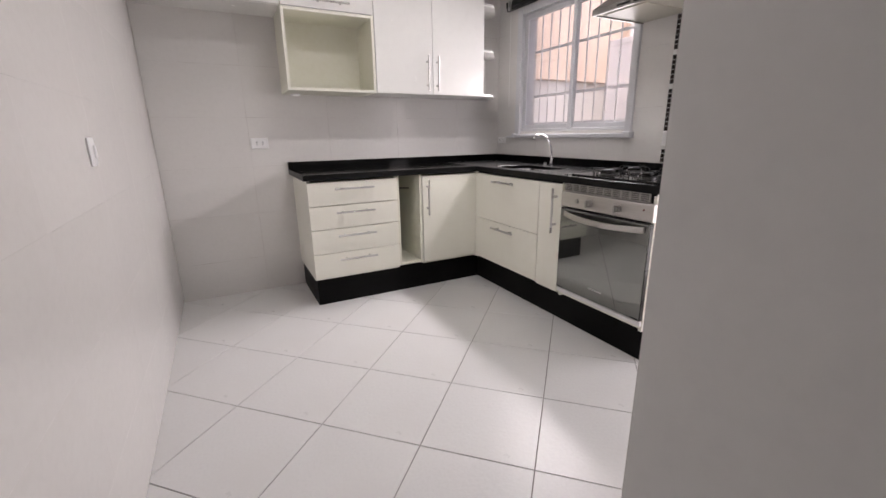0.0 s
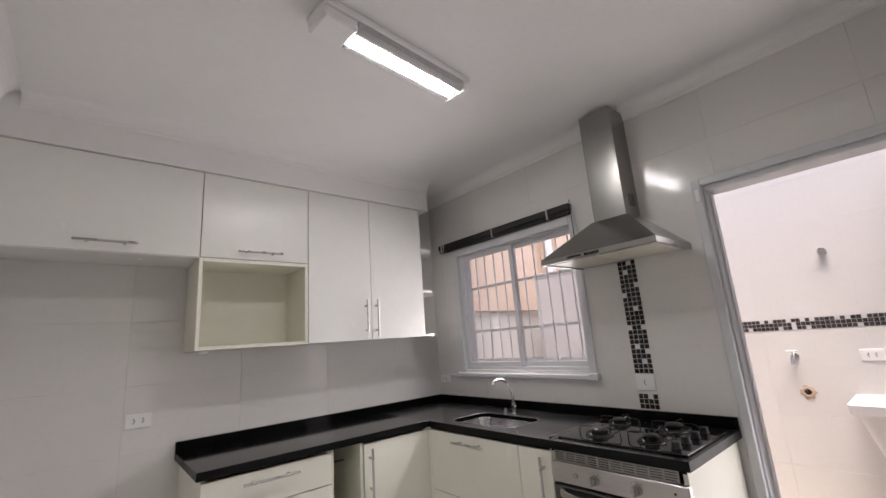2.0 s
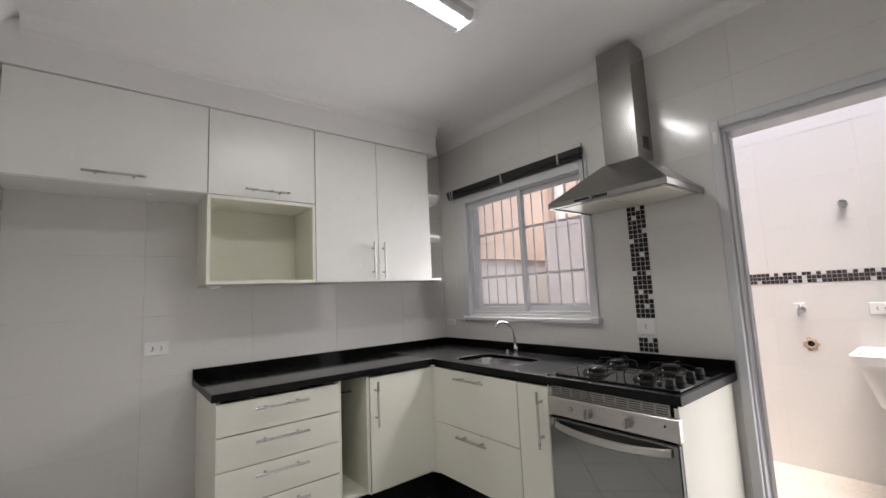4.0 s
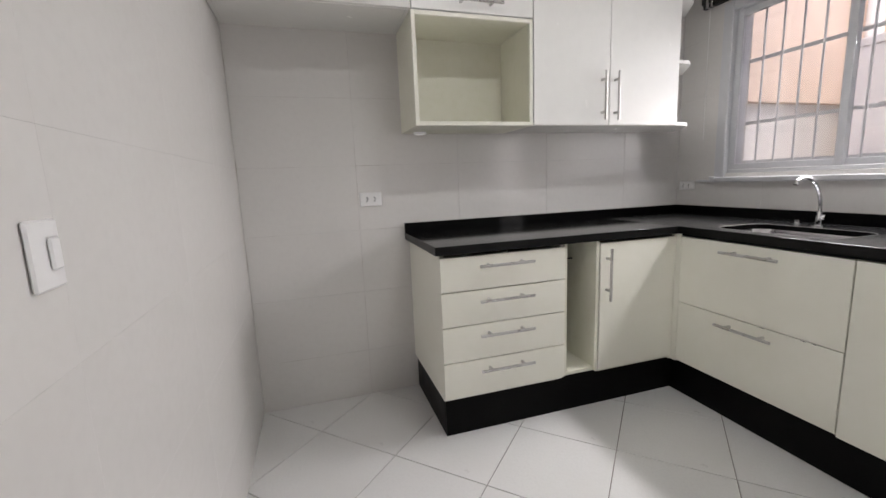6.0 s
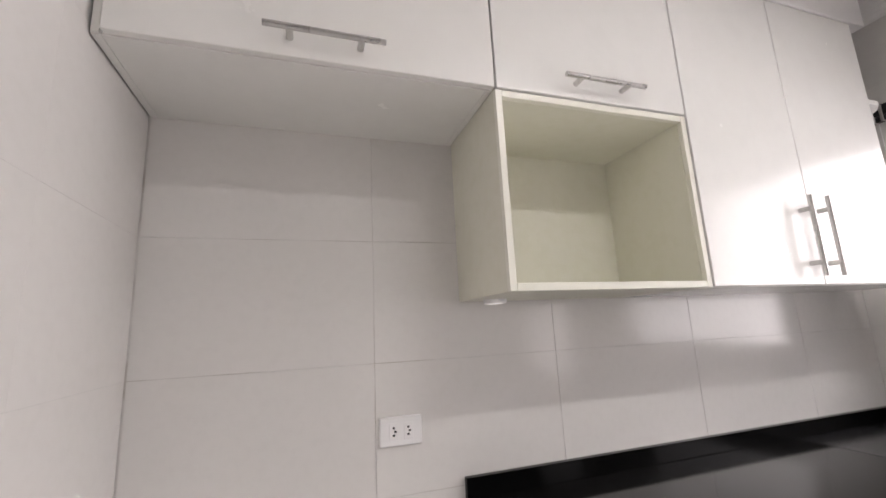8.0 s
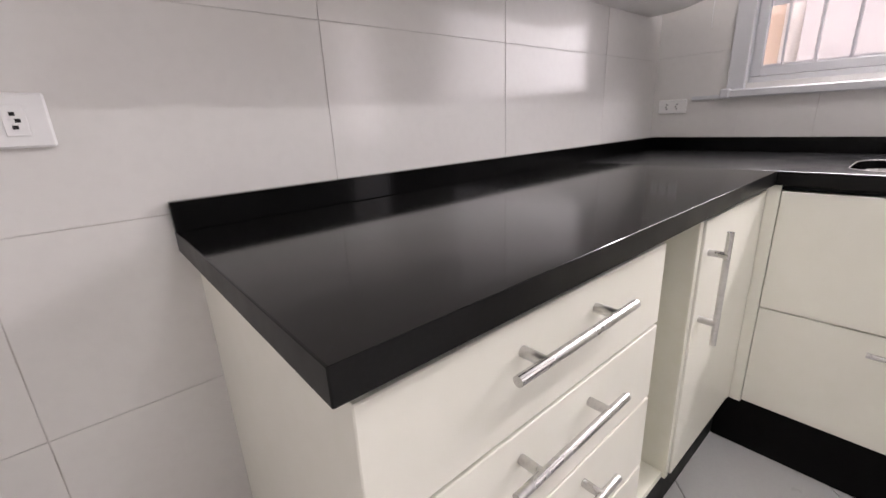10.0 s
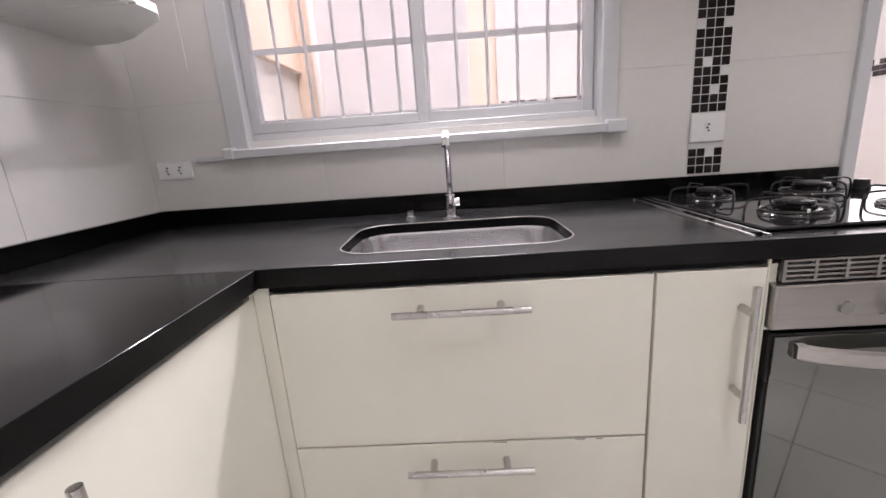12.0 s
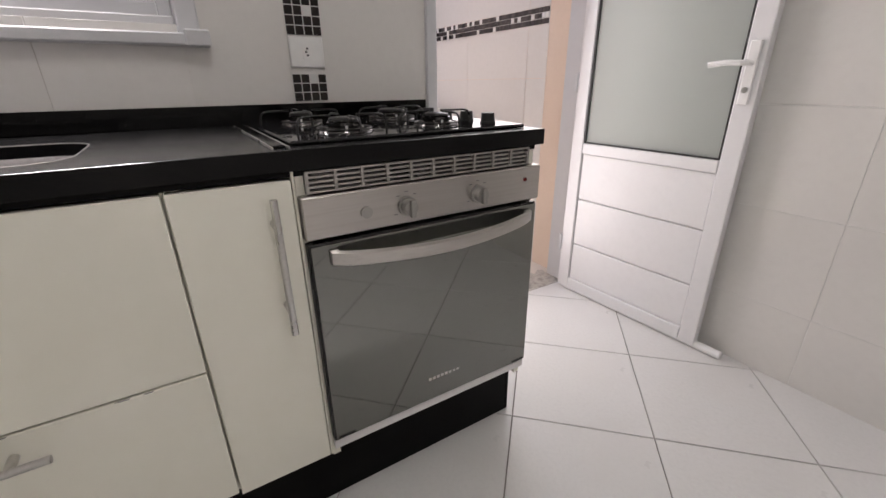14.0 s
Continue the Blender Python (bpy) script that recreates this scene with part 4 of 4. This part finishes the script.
# ---- tiles ----
def cut(rects, hole):
    """Rectangles (a0, a1, z0, z1) less a hole."""
    out = []
    h0, h1, g0, g1 = hole
    for a0, a1, z0, z1 in rects:
        if h0 >= a1 or h1 <= a0 or g0 >= z1 or g1 <= z0:
            out.append((a0, a1, z0, z1))
            continue
        m0, m1 = max(a0, h0), min(a1, h1)
        for q in ((a0, h0, z0, z1), (h1, a1, z0, z1), (m0, m1, z0, g0), (m0, m1, g1, z1)):
            if q[1] - q[0] > 0.006 and q[3] - q[2] > 0.006:
                out.append(q)
    return out


TILE_MESHES = {}


def tile_mesh(w, h, t, material, name):
    """A tile lying on z = 0 facing up, with eased edges, from its lower corner."""
    key = (round(w, 4), round(h, 4), t, material.name)
    if key not in TILE_MESHES:
        e = min(0.0012, t / 3)
        vs, fs = [], []
        for ins, z in ((0, 0), (0, t - e), (e, t)):
            vs += [(ins, ins, z), (w - ins, ins, z), (w - ins, h - ins, z), (ins, h - ins, z)]
        for l in (0, 4):
            fs += [(l + k, l + (k + 1) % 4, l + 4 + (k + 1) % 4, l + 4 + k) for k in range(4)]
        fs.append((8, 9, 10, 11))
        me = bpy.data.meshes.new(name)
        me.from_pydata(vs, [], fs)
        me.materials.append(material)
        TILE_MESHES[key] = me
    return TILE_MESHES[key]


def tile_wall(parent, origin, along, normal, a_range, z_range, a_first, z_first, pitch, holes, name="wall_tile", material=None, joint=0.0018, t=0.0015, lean=0.0012):
    """Tiles on a wall: origin on the backing plane, along the wall's run, normal into the room."""
    along, normal, up = Vector(along), Vector(normal), Vector((0, 0, 1))
    flip = along.cross(up).dot(normal) < 0
    pw, ph = pitch
    a = a_first - math.ceil((a_first - a_range[0]) / pw) * pw
    while a < a_range[1]:
        z = z_first - math.ceil((z_first - z_range[0]) / ph) * ph
        while z < z_range[1]:
            q = (max(a + joint / 2, a_range[0]), min(a + pw - joint / 2, a_range[1]), max(z + joint / 2, z_range[0]), min(z + ph - joint / 2, z_range[1]))
            if q[1] - q[0] > 0.006 and q[3] - q[2] > 0.006:
                rects = [q]
                for h in holes:
                    rects = cut(rects, h)
                for a0, a1, z0, z1 in rects:
                    ob = new(name, tile_mesh(a1 - a0, z1 - z0, t, material or TILE, name))
                    u = -along if flip else along
                    start = a1 if flip else a0
                    rot = Matrix((u, up, normal)).transposed().to_4x4()
                    lift = random.uniform(-0.0002, 0.0002) if lean else 0.0
                    tilt = Matrix.Rotation(random.uniform(-lean, lean), 4, "X") @ Matrix.Rotation(random.uniform(-lean, lean), 4, "Y")
                    ob.matrix_world = Matrix.Translation(Vector(origin) + along * start + up * z0 + normal * lift) @ rot @ tilt
                    ob.parent = parent
            z += ph
        a += pw


PITCH = (0.561, 0.335)
tile_wall(wall_north, (0, YN + BACK, 0), (1, 0, 0), (0, -1, 0), (XW, XE), (0, ZC), 0.226, 1.266, PITCH, [])
tile_wall(wall_east, (XE + BACK, 0, 0), (0, 1, 0), (-1, 0, 0), (YS, YN), (0, ZC), 1.72, 1.275, PITCH,
          [WIN, (DOOR[0] - 0.1, DOOR[1], -1, DOOR[3]), (1.6195, 1.7225, 1.138, 1.80), (1.6195, 1.7225, 0.90, 1.05)])
tile_wall(wall_west, (XW - 0.0008, 0, 0), (0, 1, 0), (1, 0, 0), (HALL_Y, YN), (0, ZC), 0.2, 1.266, PITCH, [], joint=0.0002, t=0.0008, lean=0.0)
tile_wall(wall_south, (0, YS - BACK, 0), (1, 0, 0), (0, 1, 0), (JAMB_X, XE), (0, ZC), 0.226, 1.266, PITCH, [])
tile_wall(wall_yard, (LX + BACK, 0, 0), (0, 1, 0), (-1, 0, 0), (0.35, 2.12), (LZ, 2.78), 1.495, 1.359, PITCH, [(-1, 3, 1.279, 1.359)])
tile_wall(wall_ys, (0, 0.3484, 0), (1, 0, 0), (0, 1, 0), (2.69, LX), (LZ, 2.78), 3.4, 1.359, PITCH, [(2, 5, 1.279, 1.359)])

# mosaic strips beside the hood
PEARL = {(2, 1), (5, 2), (9, 0), (9, 3), (13, 1), (16, 3), (18, 0), (21, 2), (23, 1), (4, 0)}
mos = thing("mosaic_strip", (XE, 1.671, 0.96), "dark brown and pearl glass mosaic strip on the wall", "mosaic")
part("grout_bed", box(B(), XE - 0.001, XE + BACK - 0.0002, 1.6197, 1.7223, 1.1382, 1.7998), MOSGROUT, mos)
part("grout_bed", box(B(), XE - 0.001, XE + BACK - 0.0002, 1.6197, 1.7223, 0.959, 1.0498), MOSGROUT, mos)
step = 0.0255
for base, count in ((1.1395, 25), (0.9595, 3)):
    for r in range(count):
        for c in range(4):
            lit = (r, c) in PEARL if count > 3 else (r, c) in {(2, 1)}
            ob = new("mosaic_tile", tile_mesh(0.0226, 0.023, 0.0014, MOSAICLIGHT if lit else MOSAIC, "mosaic_tile"))
            rot = Matrix((Vector((0, -1, 0)), Vector((0, 0, 1)), Vector((-1, 0, 0)))).transposed().to_4x4()
            ob.matrix_world = Matrix.Translation(Vector((XE - 0.001, 1.6215 + c * step + 0.0228, base + r * step)) - Vector((XE, 1.671, 0.96))) @ rot
            ob.parent = mos


def mosaic_band(name, origin, along, normal, length, parent):
    """Three rows of small mosaic squares, dark with a few pearl ones."""
    along, normal = Vector(along), Vector(normal)
    dark, pale = B(), B()
    rng = random.Random(4)
    for k in range(int(length / 0.0265)):
        for r in range(3):
            bm = pale if rng.random() < 0.13 else dark
            o = Vector(origin) + along * (k * 0.0265 + 0.0015) + Vector((0, 0, 1.2805 + 0.0265 * r))
            vs = [bm.verts.new(o + along * a + Vector((0, 0, b)) + normal * w) for w in (0, 0.003) for a, b in ((0, 0), (0.0235, 0), (0.0235, 0.0235), (0, 0.0235))]
            for q in ((4, 5, 6, 7), (0, 1, 5, 4), (1, 2, 6, 5), (2, 3, 7, 6), (3, 0, 4, 7)):
                bm.faces.new([vs[i] for i in q])
    tagged(part("dark_mosaic", dark, MOSAIC_J, parent), kind="stuff")
    tagged(part("pearl_mosaic", pale, MOSAICLIGHT, parent), kind="stuff")


band = thing("mosaic_band", (LX, 1.2, 1.28), "band of dark and pearl glass mosaic in the laundry", "mosaic")
part("grout_bed", box(B(), LX, LX + BACK - 0.0002, 0.35, 2.12, 1.2795, 1.3585), MOSGROUT, band)
mosaic_band("east", (LX, 0.352, 0), (0, 1, 0), (-1, 0, 0), 1.765, band)
band = thing("mosaic_band", (3.3, 0.35, 1.28), "band of dark and pearl glass mosaic in the laundry", "mosaic")
part("grout_bed", box(B(), 2.69, LX - 0.001, 0.3487, 0.35, 1.2795, 1.3585), MOSGROUT, band)
mosaic_band("south", (2.692, 0.35, 0), (1, 0, 0), (0, 1, 0), 1.26, band)


def clip(poly, axis, limit, keep_less):
    out = []
    for i, p in enumerate(poly):
        q = poly[(i + 1) % len(poly)]
        pin, qin = ((p[axis] <= limit) == keep_less), ((q[axis] <= limit) == keep_less)
        if pin:
            out.append(p)
        if pin != qin:
            t = (limit - p[axis]) / (q[axis] - p[axis])
            out.append((p[0] + t * (q[0] - p[0]), p[1] + t * (q[1] - p[1])))
    return out


FP, FJ, OX, OY = 0.4271, 0.004, 1.456, 2.214
S = math.sqrt(0.5)
whole = None
for i in range(-14, 15):
    for j in range(-14, 15):
        def at(u, v):
            u, v = u * FP, v * FP
            return (OX + S * (u + v), OY + S * (v - u))
        g = FJ / 2 / FP
        quad = [at(i + g, j + g), at(i + 1 - g, j + g), at(i + 1 - g, j + 1 - g), at(i + g, j + 1 - g)]
        poly = quad
        for axis, limit, less in ((0, XW, False), (0, 2.372, True), (1, HALL_Y, False), (1, YN, True)):
            poly = clip(poly, axis, limit, less) if len(poly) > 2 else []
        cx, cy = sum(p[0] for p in quad) / 4, sum(p[1] for p in quad) / 4
        if cx > HALL_X and len(poly) > 2:
            poly = clip(poly, 1, SOUTH_Y + 0.1, False)
        elif cy < SOUTH_Y and len(poly) > 2:
            poly = clip(poly, 0, HALL_X + 0.02, True)
        if len(poly) < 3:
            continue
        full = len(poly) == 4 and all(abs(a[0] - b[0]) + abs(a[1] - b[1]) < 1e-6 for a, b in zip(poly, quad))
        if full and whole:
            me = whole
        else:
            me = bpy.data.meshes.new("floor_tile")
            n = len(poly)
            mx, my = sum(p[0] for p in poly) / n, sum(p[1] for p in poly) / n
            vs = [(x - cx, y - cy, -0.0045) for x, y in poly] + [(x - cx, y - cy, -0.001) for x, y in poly]
            vs += [(mx - cx + (x - mx) * 0.994, my - cy + (y - my) * 0.994, 0) for x, y in poly]
            fs = [(l + k, l + (k + 1) % n, l + n + (k + 1) % n, l + n + k) for l in (0, n) for k in range(n)]
            area = sum(poly[k][0] * poly[(k + 1) % n][1] - poly[(k + 1) % n][0] * poly[k][1] for k in range(n))
            if area < 0:
                fs = [q[::-1] for q in fs]
            fs.append(tuple(range(2 * n, 3 * n)) if area > 0 else tuple(range(3 * n - 1, 2 * n - 1, -1)))
            me.from_pydata(vs, [], fs)
            me.materials.append(FLOOR)
            if full:
                whole = me
        ob = new("floor_tile", me)
        ob.location = (cx, cy, random.uniform(-0.0003, 0.0001))
        ob.parent = floor
